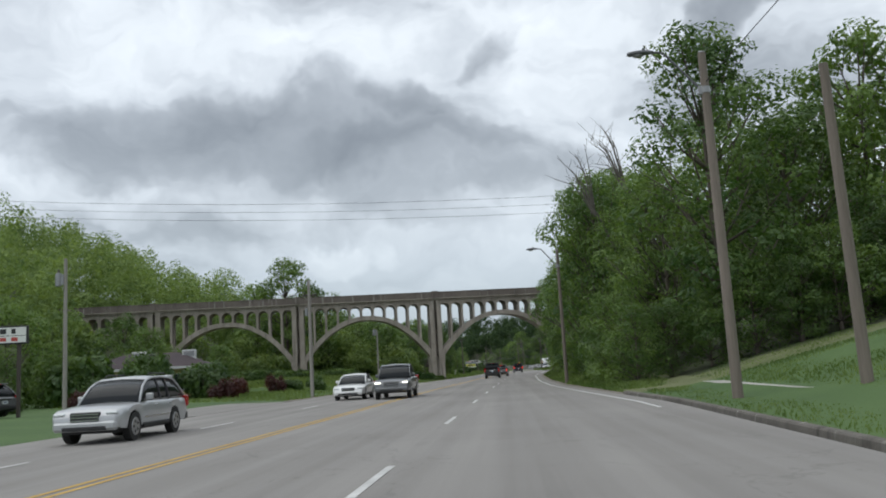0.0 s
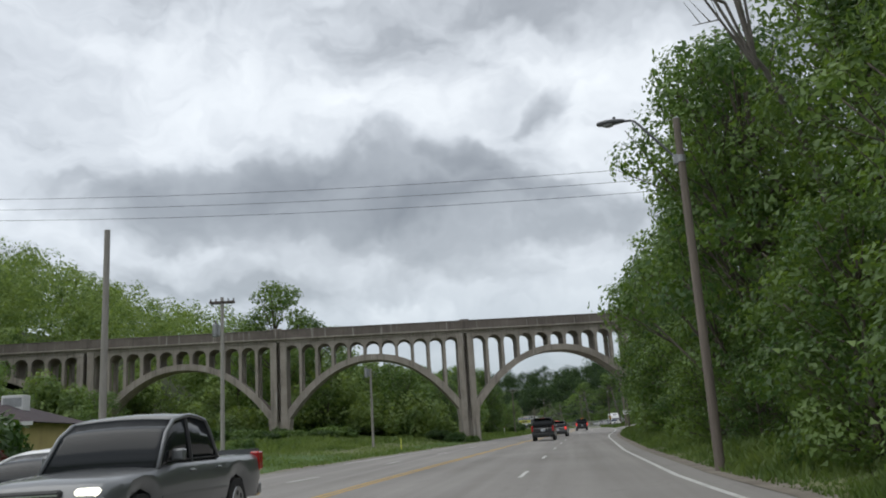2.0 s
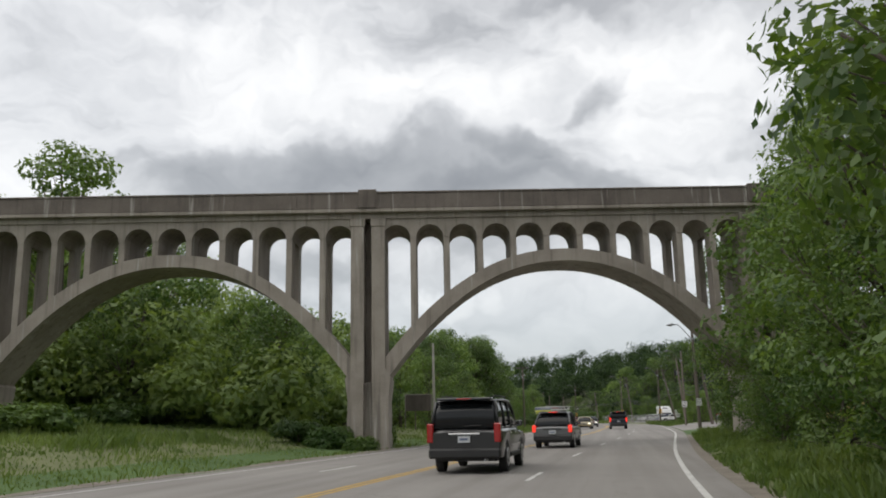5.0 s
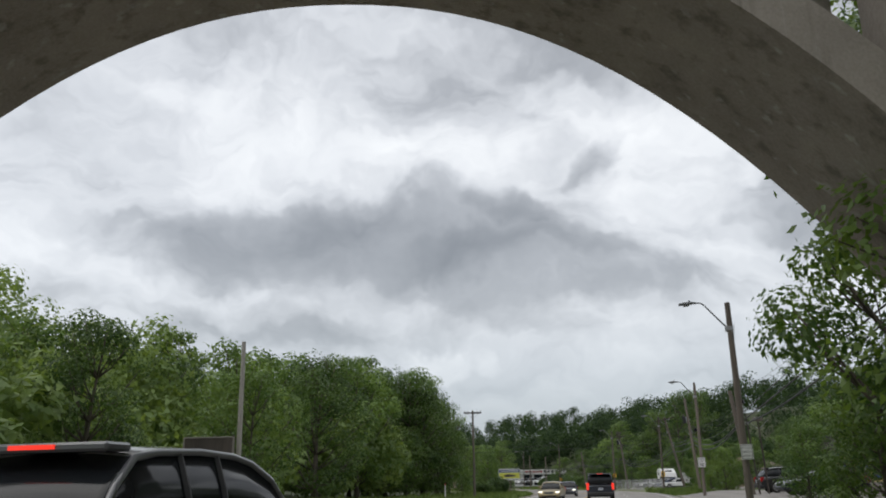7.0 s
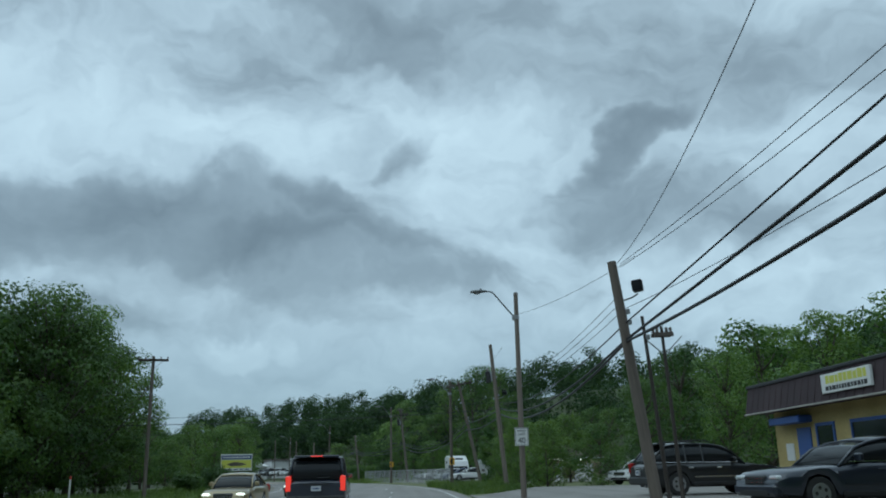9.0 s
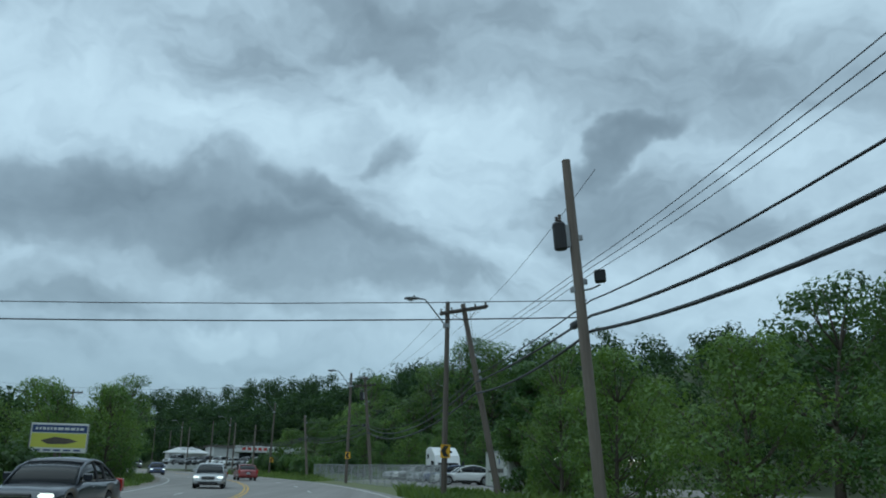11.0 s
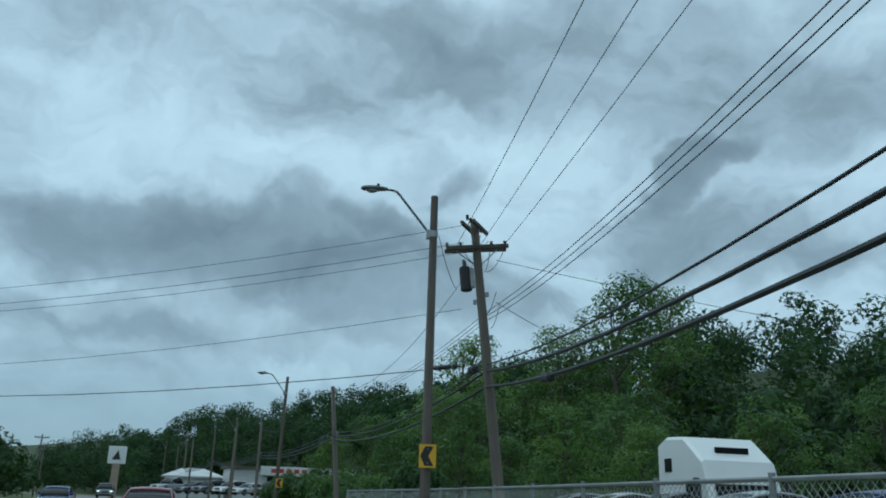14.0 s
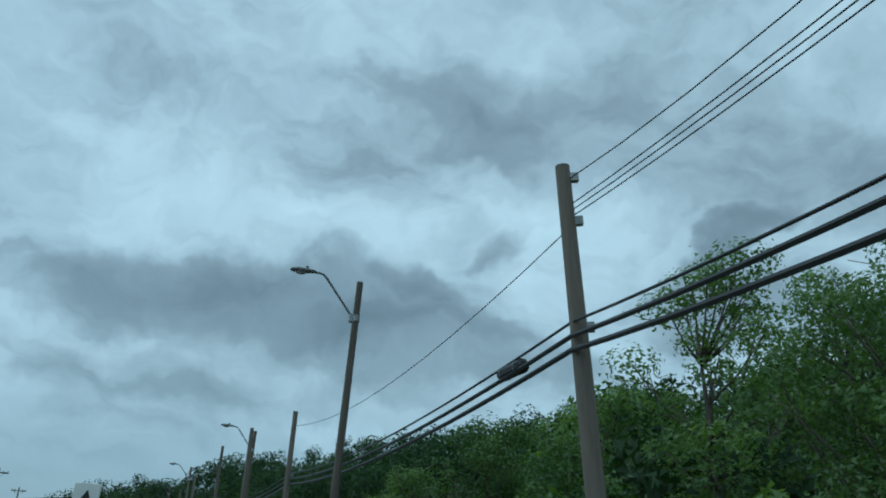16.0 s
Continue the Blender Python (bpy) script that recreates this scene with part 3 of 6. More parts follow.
def plant(kind, x, y, height, rz=0.0, wide=1.0, z=None, group=""):
    if kind < 3 and abs(x - axis(y)) > 23:
        kind += 6
    k = height / BASE_H[kind]
    m = pose(x, y, land(x, y) if z is None else z, 0, 0, rz)
    first = kind not in used
    used.add(kind)
    t = KINDS[kind] if first else copy_thing(KINDS[kind], m)
    t.matrix_basis = m @ Matrix.Diagonal((k * wide, k * wide, k, 1))
    if group:
        t["group"] = group
    return t


def build_trees():
    rng = random.Random(5)
    # wood along the right-hand side, up to and past the bridge
    for y, s, kind, h in [(44.5, 12.8, 1, 17.7), (51, 25, 0, 13), (50, 19, 2, 12.5), (43, 16, 3, 5.5), (45, 20.5, 3, 6.5), (47, 25, 3, 7), (42, 29, 3, 7), (39, 34, 3, 8), (53, 11.5, 0, 12.3), (59, 11.7, 1, 13.5), (64, 18, 0, 17),
                          (68, 8.9, 5, 15.8), (62, 11.6, 0, 14.5), (74, 10.2, 1, 17.5), (79, 10.0, 1, 15), (86, 10.9, 5, 14.0), (91.5, 8.6, 3, 9), (95, 8.3, 5, 12.0), (95, 13.5, 1, 18), (97, 9.7, 5, 13), (92.5, 9.4, 0, 13),
                          (106, 10.2, 1, 11.5), (110, 14, 0, 15), (114, 10.2, 0, 12.0), (120, 10.6, 3, 11), (127, 12, 0, 14), (134, 10.2, 5, 12), (140, 10.2, 0, 13.5), (144, 9.5, 5, 13)]:
        plant(kind, axis(y) + s, y, h, rng.uniform(0, 360), rng.uniform(0.92, 1.1), group="roadside wood")
    for k in range(13):
        plant(3 if k % 3 else 2, axis(43) + 9.6 + 2.0 * k, 42.2 + rng.uniform(-0.7, 1.4), rng.uniform(3.6, 5.6), rng.uniform(0, 360), 1.2, group="roadside wood")
    for y in range(54, 150, 7):
        plant(rng.choice((0, 1, 2)), axis(y) + rng.uniform(22, 32), y + rng.uniform(-3, 3), rng.uniform(13, 17), rng.uniform(0, 360), group="roadside wood")
    for y in range(42, 148, 6):
        plant(3, axis(y) + rng.uniform(7.4, 8.4), y + rng.uniform(-2, 2), rng.uniform(3.2, 5.5), rng.uniform(0, 360), 1.15, group="roadside wood")


build_trees()


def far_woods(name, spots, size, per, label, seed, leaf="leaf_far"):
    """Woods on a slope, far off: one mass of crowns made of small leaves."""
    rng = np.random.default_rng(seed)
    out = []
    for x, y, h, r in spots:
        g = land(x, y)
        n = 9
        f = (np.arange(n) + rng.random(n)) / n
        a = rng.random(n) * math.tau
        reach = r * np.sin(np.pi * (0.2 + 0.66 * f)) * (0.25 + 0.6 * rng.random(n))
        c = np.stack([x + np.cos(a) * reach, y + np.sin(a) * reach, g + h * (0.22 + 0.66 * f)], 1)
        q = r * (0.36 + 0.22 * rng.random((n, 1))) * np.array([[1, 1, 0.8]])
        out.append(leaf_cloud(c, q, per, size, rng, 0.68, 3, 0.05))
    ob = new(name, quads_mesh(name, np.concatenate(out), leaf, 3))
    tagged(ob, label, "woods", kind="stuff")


def woods():
    rng = random.Random(9)
    # left-hand slope before and behind the bridge
    spots = []
    for _ in range(520):
        y = rng.uniform(60, 240)
        s = -rng.uniform(30, 135)
        if y < 142 and s > -62 and y > 104 or (y < 104 and s > -50):
            continue
        spots.append((axis(y) + s, y, rng.uniform(9, 14) + (4.5 if -64 < s < -40 else 0.5), rng.uniform(3.2, 4.8)))
    for _ in range(120):
        y = rng.uniform(134, 235)
        s = -rng.uniform(22, 60)
        spots.append((axis(y) + s, y, rng.uniform(5, 9.5), rng.uniform(2.8, 4.2)))
    for _ in range(105):
        x = -rng.uniform(17, 75)
        spots.append((x, 130 + 0.21 * (x + 11) + rng.choice((8, 12, 16, 21, 26) if x > -48 else (-7, -11, 9, 13)) + rng.uniform(-2, 2), rng.uniform(3, 5.5), rng.uniform(2.2, 3.2)))
    far_woods("hillside_woods", spots, 0.25, 760, "dense green deciduous woods on a rising slope", 21, "leaf_hill")
    spots = []
    for _ in range(520):
        y = 150 + 400 * rng.random() ** 1.1
        s = 36 + 110 * rng.random() ** 1.2
        spots.append((axis(y) + s, y, rng.uniform(8, 12) * (0.62 if 255 < y < 350 else 1.0), rng.uniform(3.4, 5)))
    for _ in range(140):
        y = rng.uniform(300, 520)
        s = 22 + 34 * rng.random() + max(0, 16 - abs(y - 364))
        spots.append((axis(y) + s, y, rng.uniform(7, 10), rng.uniform(3, 4.4)))
    for _ in range(110):
        y = rng.uniform(398, 520)
        spots.append((axis(y) + rng.uniform(3, 48), y, rng.uniform(9.5, 12), rng.uniform(3.2, 4.6)))
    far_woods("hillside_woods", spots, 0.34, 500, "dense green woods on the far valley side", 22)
    spots = []
    for _ in range(460):
        y = rng.uniform(285, 640)
        s = -(22 + 230 * rng.random() ** 1.7)
        spots.append((axis(y) + s, y, rng.uniform(6, 10), rng.uniform(3.4, 5)))
    for _ in range(150):
        y = rng.uniform(300, 470)
        s = -rng.uniform(18, 75)
        spots.append((axis(y) + s, y, rng.uniform(4, 7.5), rng.uniform(3, 4.2)))
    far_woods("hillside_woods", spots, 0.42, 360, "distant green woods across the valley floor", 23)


woods()


# ---- roadside trees and bushes, left side and beyond the bridge ----
def bush_mesh(seed, leaf, count, size):
    rng = np.random.default_rng(seed)
    n = 16
    a, f = rng.random(n) * math.tau, rng.random(n)
    c = np.stack([np.cos(a) * (0.2 + 0.55 * rng.random(n)), np.sin(a) * (0.2 + 0.55 * rng.random(n)), 0.2 + 0.55 * f], 1)
    r = np.full((n, 3), 0.3) * (0.8 + 0.5 * rng.random((n, 1)))
    return quads_mesh("crown", leaf_cloud(c, r, count, size, rng, corners=3), leaf, 3)


def bush_kind(label, seed, leaf, count, size):
    b = thing("bush", label=label, category="bush")
    o = new("crown", bush_mesh(seed, leaf, count, size))
    o.parent = b
    bm = bmesh.new()
    rng = random.Random(seed)
    for _ in range(7):
        p = Vector((rng.uniform(-0.5, 0.5), rng.uniform(-0.5, 0.5), 0.6))
        tube(bm, [(0, 0, -0.1), p * 0.5 + Vector((0, 0, 0.1)), p], [0.03, 0.02, 0.008], 5)
    part("woody_base", bm, "bark", b)
    return b


BUSHES = {"green": bush_kind("rounded dark green shrub", 31, "leaf_c", 3400, 0.062),
          "red": bush_kind("clipped dark red barberry shrub", 32, "leaf_red", 3200, 0.06),
          "light": bush_kind("bright green overgrown shrub", 33, "leaf_b", 3600, 0.064)}
bush_used = set()


def bush(kind, x, y, w, h, rz=0.0, z=None):
    m = pose(x, y, land(x, y) - 0.05 if z is None else z, 0, 0, rz)
    b = BUSHES[kind] if kind not in bush_used else copy_thing(BUSHES[kind], m)
    bush_used.add(kind)
    b.matrix_basis = m @ Matrix.Diagonal((w / 2, w / 2, h, 1))
    return b


def more_trees():
    rng = random.Random(11)
    # tall trees behind the bridge on the left, and the clump before the billboard
    for x, y, k, h in [(-37.5, 141, 1, 20.3), (-44, 144, 0, 17), (-32, 143, 0, 15.5), (-30, 138, 2, 9), (-23, 146, 0, 9.5), (-17, 152, 2, 7), (-40, 150, 0, 13), (-15, 163, 3, 6.5), (-20, 140, 3, 8), (-27, 150, 1, 10), (-33, 160, 0, 10.5),
                       (-20, 172, 0, 9.5), (-28, 178, 1, 12), (-36, 172, 0, 12), (-19, 184, 2, 10.5), (-26, 192, 0, 12.5), (-34, 188, 2, 12), (-20, 198, 0, 12.5), (-22, 207, 1, 14), (-30, 204, 0, 14),
                       (-19, 213, 2, 13), (-18.8, 220, 0, 13.5), (-27, 218, 1, 14), (-38, 210, 0, 14), (-17, 227, 4, 9), (-42, 196, 1, 14), (-17.6, 216, 2, 11.5), (-18, 224, 2, 11),
                       (-23, 196, 2, 11), (-24, 203, 2, 12.5), (-23, 212, 2, 13), (-22.5, 217, 2, 12.5), (-21, 222, 2, 11.5), (-25, 225, 2, 12), (-29, 212, 2, 13.5), (-20, 205, 3, 8), (-18.5, 211, 3, 7), (-17.5, 221, 3, 7),
                       (-38, 58, 3, 6), (-44, 52, 2, 9), (-35, 63, 3, 5), (-41, 66, 0, 9), (-47, 60, 1, 10), (-51, 48, 2, 9), (-37, 84, 3, 7), (-43, 90, 2, 9), (-31, 88, 3, 5), (-46, 42, 2, 8), (-55, 56, 0, 11), (-50, 72, 1, 11)]:
        plant(k, x, y, h, rng.uniform(0, 360), rng.uniform(0.95, 1.12), group="trees past the bridge")
    for x, y, k, h in [(-15.5, 250, 3, 6.0), (-14.5, 258, 3, 6.9), (-14.8, 263, 4, 8.2), (-17, 267, 3, 7.3), (-19, 274, 3, 7.7), (-21, 281, 0, 8.2), (-19, 256, 3, 6.9), (-21, 243, 0, 6.9), (-24, 256, 2, 6.9), (-17.5, 239, 3, 4.3), (-22, 272, 3, 6.0), (-29, 285, 2, 6.9)]:
        plant(k, x, y, h, rng.uniform(0, 360), 1.0, group="scrub by the billboard")
    # right-hand side past the shop
    for x, y, k, h in [(11.9, 165.5, 3, 3.5), (14.2, 168.6, 3, 4.8), (16.8, 166, 2, 6), (12.9, 217.3, 3, 4.7), (12.4, 222.6, 4, 5.7), (13.4, 226.5, 3, 4.2), (12.95, 232.5, 9, 6.1), (14.5, 232.9, 9, 5.9), (15.9, 231.6, 9, 5.0), (12.9, 229.6, 9, 3.4), (17.5, 236, 3, 5), (22, 216, 2, 7), (24, 236, 4, 6.5), (20, 236, 3, 6),
                       (26, 212, 0, 8.5), (29, 204, 1, 9.5), (33, 196, 0, 11), (33, 222, 0, 12), (31, 238, 2, 12), (36, 188, 2, 13), (38, 178, 1, 14), (38, 230, 1, 13), (40, 214, 0, 13), (13.5, 209.5, 3, 4), (16.1, 206.5, 3, 3.6)]:
        plant(k, x, y, h, rng.uniform(0, 360), rng.uniform(0.95, 1.15), group="trees by the lots")
    # many of dark kind 2: its leaf colour stands in for dimmer light here
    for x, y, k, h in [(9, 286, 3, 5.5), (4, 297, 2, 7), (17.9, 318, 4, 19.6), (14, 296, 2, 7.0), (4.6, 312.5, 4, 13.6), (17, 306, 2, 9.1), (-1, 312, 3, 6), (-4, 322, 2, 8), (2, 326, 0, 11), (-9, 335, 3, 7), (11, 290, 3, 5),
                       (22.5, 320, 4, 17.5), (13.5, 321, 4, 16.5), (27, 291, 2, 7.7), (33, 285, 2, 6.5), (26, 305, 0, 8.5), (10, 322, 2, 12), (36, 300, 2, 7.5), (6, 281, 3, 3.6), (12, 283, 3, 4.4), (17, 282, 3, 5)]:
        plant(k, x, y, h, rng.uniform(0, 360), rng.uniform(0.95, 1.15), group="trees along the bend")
    for kind, x, y, w, h in [("red", -21.5, 63, 3.0, 1.6), ("green", -25, 67, 4.6, 2.6), ("light", -29, 64, 5, 3.2), ("red", -22.0, 78, 2.2, 1.7), ("green", -20.5, 79.5, 2.6, 1.2), ("green", -18.6, 81, 2.6, 1.1),
                             ("red", -26, 80, 2.2, 1.3), ("light", -33.5, 64, 6.5, 4.2), ("light", -37.5, 66, 6, 4.6), ("light", -28.6, 65.5, 4.8, 4.2), ("green", -30.5, 61.5, 3.2, 2.0), ("light", -25.2, 69, 4.6, 3.2), ("green", -31, 50, 3, 1.4), ("red", -27.5, 52, 2, 1.2), ("light", -20, 86, 2.2, 1.6), ("light", -24, 121, 5, 1.4),
                             ("light", -28, 119, 4, 1.2), ("light", -12.6, 128.2, 3.0, 1.2), ("light", -10.6, 127.6, 2.0, 0.8), ("green", -14.5, 129.5, 3.4, 1.3), ("light", -11.6, 133.6, 3.0, 1.3), ("light", -36, 116, 6, 1.8), ("light", -46, 108, 7, 3.5), ("green", -40, 96, 6, 2.6)]:
        bush(kind, x, y, w, h, rng.uniform(0, 360))
    for _ in range(26):
        x = -rng.uniform(24, 46)
        bush(rng.choice(("green", "light", "light")), x, 125 + 0.21 * (x + 11) + rng.choice((-6, -3, 0, 13, 16)) + rng.uniform(-1.5, 1.5), rng.uniform(3, 5.0), rng.uniform(0.8, 1.7), rng.uniform(0, 360))
    for y in range(230, 300, 5):
        bush(rng.choice(("green", "light")), axis(y) - rng.uniform(14.5, 16.5), y, rng.uniform(2.5, 4), rng.uniform(1.4, 2.4), rng.uniform(0, 360))
    for y in range(284, 330, 4):
        bush(rng.choice(("green", "light")), axis(y) + rng.uniform(8.5, 10.5), y, rng.uniform(3, 4.5), rng.uniform(1.8, 3.0), rng.uniform(0, 360))


more_trees()


def dead_branches():
    """Bare grey branches that stick out of the wood by the street lamp."""
    rng = random.Random(3)
    for x, y, z in ((8.7, 56, 13.6), (7.0, 60.5, 13.0)):
        bm = bmesh.new()
        tube(bm, [(3.2, 2.4, -12), (1.6, 1.2, -4), (0.3, 0.2, -1.2), (-0.5, 0, 0)], [0.18, 0.12, 0.08, 0.05], 6)
        for _ in range(11):
            a = rng.uniform(1.9, 4.4)
            tip = Vector((math.cos(a) * rng.uniform(0.6, 3.4), rng.uniform(-1.2, 1.2), rng.uniform(0.6, 4.2)))
            knee = tip * 0.5 + Vector((0, 0, 0.35))
            tube(bm, [(0, 0, -1.2), knee, tip], [0.06, 0.035, 0.01], 5)
            for q in (0.0, 0.35, 0.7):
                fork = knee.lerp(tip, q)
                tube(bm, [fork, fork + Vector((rng.uniform(-1.2, 0.7), rng.uniform(-0.6, 0.6), rng.uniform(0.3, 1.4)))], [0.022, 0.006], 4)
        t = thing("dead_tree", x, y, z, 0, "bare dead tree with thin grey branches", "tree")
        part("dead_limb", bm, "deadwood", t)


dead_branches()


# ---- street lamps, utility poles, cables ----
M["car_glass"] = plain("tinted_glass", (0.012, 0.014, 0.016), 0.12)
M["car_glass"].node_tree.nodes["Principled BSDF"].inputs["Specular IOR Level"].default_value = 0.3
def lean(p, rx=0.0, ry=0.0):
    p.matrix_basis = p.matrix_basis @ pose(0, 0, 0, rx, ry, 0)
    return p


def street_lamp(x, y, z, height, arm_dir=180.0, rx=0.0, ry=0.0, head_at=1.0, reach=2.4, radius=0.13, wood="pole_wood"):
    t = lean(thing("street_lamp", x, y, z, arm_dir, "cobra-head street lamp on a weathered wooden pole", "street lamp", "street lamps along the road"), rx, ry)
    part("pole", tubed([(0, 0, -0.5), (0, 0, height * 0.5), (0, 0, height)], [radius, radius * 0.88, radius * 0.74], 12), wood, t, smooth=False)
    part("pole_cap", tubed([(0, 0, height), (0, 0, height + 0.04)], [radius * 0.78, radius * 0.5], 12), "steel", t)
    h0, h1 = height - 1.1, height + 0.14
    pts = [(0.1, 0, h0), (0.98, 0, h1 - 0.13), (1.08, 0, h1 - 0.03), (1.2, 0, h1 + 0.01), (1.42, 0, h1 + 0.02)]
    part("arm", tubed(pts, 0.034, 8), "lamp_grey", t, "thin bent steel arm")
    part("bracket", boxed(0.06, 0.2, -0.07, 0.07, h0 - 0.14, h0 + 0.12, 0.01), "steel", t)
    part("arm_clamp", tubed([(0, 0, h0 - 0.1), (0, 0, h0 + 0.08)], radius * 0.92, 12), "steel", t)
    head = bmesh.new()
    x0 = 1.32
    for i, (u, w, hh) in enumerate(((0, 0.05, 0.05), (0.12, 0.10, 0.08), (0.3, 0.15, 0.1), (0.52, 0.165, 0.1), (0.7, 0.12, 0.08), (0.76, 0.05, 0.05))):
        ring = [head.verts.new((x0 + u, w * math.cos(a), h1 + 0.02 + (hh if math.sin(a) > 0 else hh * 0.45) * math.sin(a))) for a in (math.tau * k / 10 for k in range(10))]
        if i:
            for k in range(10):
                head.faces.new((last[k], last[(k + 1) % 10], ring[(k + 1) % 10], ring[k]))
        last = ring
    head.faces.new(last)
    ho = part("lamp_head", head, "lamp_grey", t, "grey oval lamp housing", True)
    lens = bmesh.new()
    bmesh.ops.create_uvsphere(lens, u_segments=10, v_segments=6, radius=1, matrix=Matrix.Translation((x0 + 0.45, 0, h1 - 0.02)) @ Matrix.Diagonal((0.17, 0.12, 0.07, 1)))
    part("lens", lens, "lamp_glass", ho, "", True)
    part("photocell", tubed([(x0 + 0.28, 0, h1 + 0.1), (x0 + 0.28, 0, h1 + 0.18)], [0.045, 0.04], 8), "lamp_grey", ho)
    return t


street_lamp(6.07, 23.3, 0.05, 9.85, 176, radius=0.15)
street_lamp(3.75, 56.6, 0.1, 8.95, 172)
street_lamp(5.6, 98.5, 0.1, 9.2, 172)
street_lamp(8.35, 159.6, 0.1, 8.65, 162, ry=0.4, radius=0.155)
street_lamp(9.95, 194.2, 0.2, 8.9, 165)
street_lamp(8.85, 231.1, 0.1, 8.95, 172, radius=0.14)
street_lamp(3.05, 267.4, 0.1, 9.4, 184, radius=0.14)
street_lamp(-8.15, 303.2, 0.1, 9.1, 190, rx=0, ry=-1.2)
street_lamp(-18.4, 330.6, 0.3, 8.3, 196, ry=-1.0)
street_lamp(-33.0, 362, 1.0, 8.3, 200)
street_lamp(-46, 392, 1.2, 8.5, 200)


def drop_out(bm, p, up=0.16):
    """A stacked porcelain insulator."""
    p = Vector(p)
    for i in range(3):
        tube(bm, [p + Vector((0, 0, up * i / 3)), p + Vector((0, 0, up * (i + 0.55) / 3)), p + Vector((0, 0, up * (i + 1) / 3))], [0.03, 0.06, 0.03], 7)
    return bm


def utility_pole(x, y, height, arms=(), rz=0.0, rx=0.0, ry=0.0, radius=0.15, z=0.05, transformer=None, clamps=(), flood=None, wood="pole_wood", can="cable", label="weathered wooden utility pole with cables"):
    t = lean(thing("utility_pole", x, y, z, rz, label, "utility pole", "utility poles"), rx, ry)
    part("pole", tubed([(0, 0, -0.5), (0, 0, height * 0.5), (0, 0, height)], [radius, radius * 0.87, radius * 0.72], 12), wood, t)
    for ah, half, turn in arms:
        m = Matrix.Rotation(radians(turn), 4, "Z")
        for dy in (-radius * 0.75 - 0.05, radius * 0.75 + 0.05):
            bm = boxed(-half, half, dy - 0.045, dy + 0.045, ah - 0.06, ah + 0.06, 0.008)
            bm.transform(m)
            part("crossarm", bm, "pole_dark", t, "dark wooden crossarm")
        for sx in (-1, 1):
            bm = tubed([(sx * 0.62, 0.0, ah - 0.06), (sx * 0.06, 0, ah - 0.55)], 0.018, 6)
            bm.transform(m)
            part("brace", bm, "steel", t)
            for fx in (0.94, 0.5):
                bm = drop_out(bmesh.new(), (sx * half * fx, 0, ah + 0.06))
                bm.transform(m)
                part("insulator", bm, "insulator", t, "dark porcelain insulator")
    for ch, side in clamps:
        part("clamp", boxed(side * radius - 0.07, side * radius + 0.07, -0.05, 0.05, ch - 0.07, ch + 0.07, 0.01), "steel", t)
    if transformer:
        th, a = transformer
        m = Matrix.Rotation(radians(a), 4, "Z")
        bm = tubed([(radius + 0.24, 0, th - 0.38), (radius + 0.24, 0, th - 0.35), (radius + 0.24, 0, th + 0.32), (radius + 0.24, 0, th + 0.37)], [0.14, 0.175, 0.175, 0.14], 14)
        bm.transform(m)
        tr = part("transformer", bm, can, t, "cylindrical transformer can")
        for dy in (-0.1, 0.1):
            bm = drop_out(bmesh.new(), (radius + 0.24, dy, th + 0.37), 0.2)
            bm.transform(m)
            part("bushing", bm, "insulator", tr)
        bm = boxed(radius - 0.02, radius + 0.1, -0.08, 0.08, th - 0.3, th + 0.3)
        bm.transform(m)
        part("bracket", bm, "steel", tr)
    if flood:
        fh, a = flood
        m = Matrix.Rotation(radians(a), 4, "Z")
        bm = tubed([(0, 0, fh - 0.25), (0.35, 0, fh - 0.2), (0.55, 0, fh - 0.12)], 0.025, 6)
        bm.transform(m)
        part("flood_arm", bm, "steel", t)
        bm = boxed(0.42, 0.72, -0.16, 0.16, fh - 0.06, fh + 0.26, 0.04)
        bm.transform(m)
        fl = part("floodlight", bm, "cable", t, "square dark floodlight")
        bm = boxed(0.44, 0.70, -0.175, -0.16, fh - 0.04, fh + 0.24)
        bm.transform(m)
        part("glass", bm, "car_glass", fl)
    return t


utility_pole(8.3, 20.4, 8.2, ry=-1.0, rx=1.0, wood="pole_wood", label="plain brown wooden pole on the grass verge")
utility_pole(11.55, 179.9, 6.95, clamps=((5.2, 1), (5.5, 1)), flood=(6.05, -20), ry=-6.6, radius=0.17)
utility_pole(12.0, 180.4, 5.2, clamps=((4.6, 1),), ry=-4.0, radius=0.062, wood="pole_dark", z=0.3, label="dark slender service pole")
utility_pole(12.75, 181.6, 5.1, arms=((4.85, 0.3, 10),), ry=-2.4, radius=0.062, wood="pole_dark", z=0.3, label="dark slender service pole with a short crossarm")
utility_pole(11.5, 213.5, 9.6, clamps=((6.0, -1), (6.2, 1), (7.4, 1)), transformer=(7.45, 190), flood=(6.2, -15), ry=-4.8, radius=0.16)
utility_pole(11.4, 231.2, 9.15, arms=((8.85, 1.15, 4),), clamps=((5.9, 1), (5.6, 1), (7.3, -1)), ry=-11.5, radius=0.16)
utility_pole(5.2, 269.5, 9.45, arms=((8.65, 0.95, 8), (9.3, 0.75, 72)), clamps=((5.9, 1), (7.2, 1), (7.0, -1)), transformer=(7.75, 170), ry=-6, radius=0.17)
utility_pole(-2.3, 291.2, 7.1, clamps=((4.6, 1), (6.9, 1), (6.2, 1)), ry=-5.6, radius=0.15)
utility_pole(-11.6, 312.4, 6.8, clamps=((4.4, 1),), radius=0.13)
utility_pole(-22.3, 337.4, 8.4, clamps=((4.6, 1),), radius=0.13)
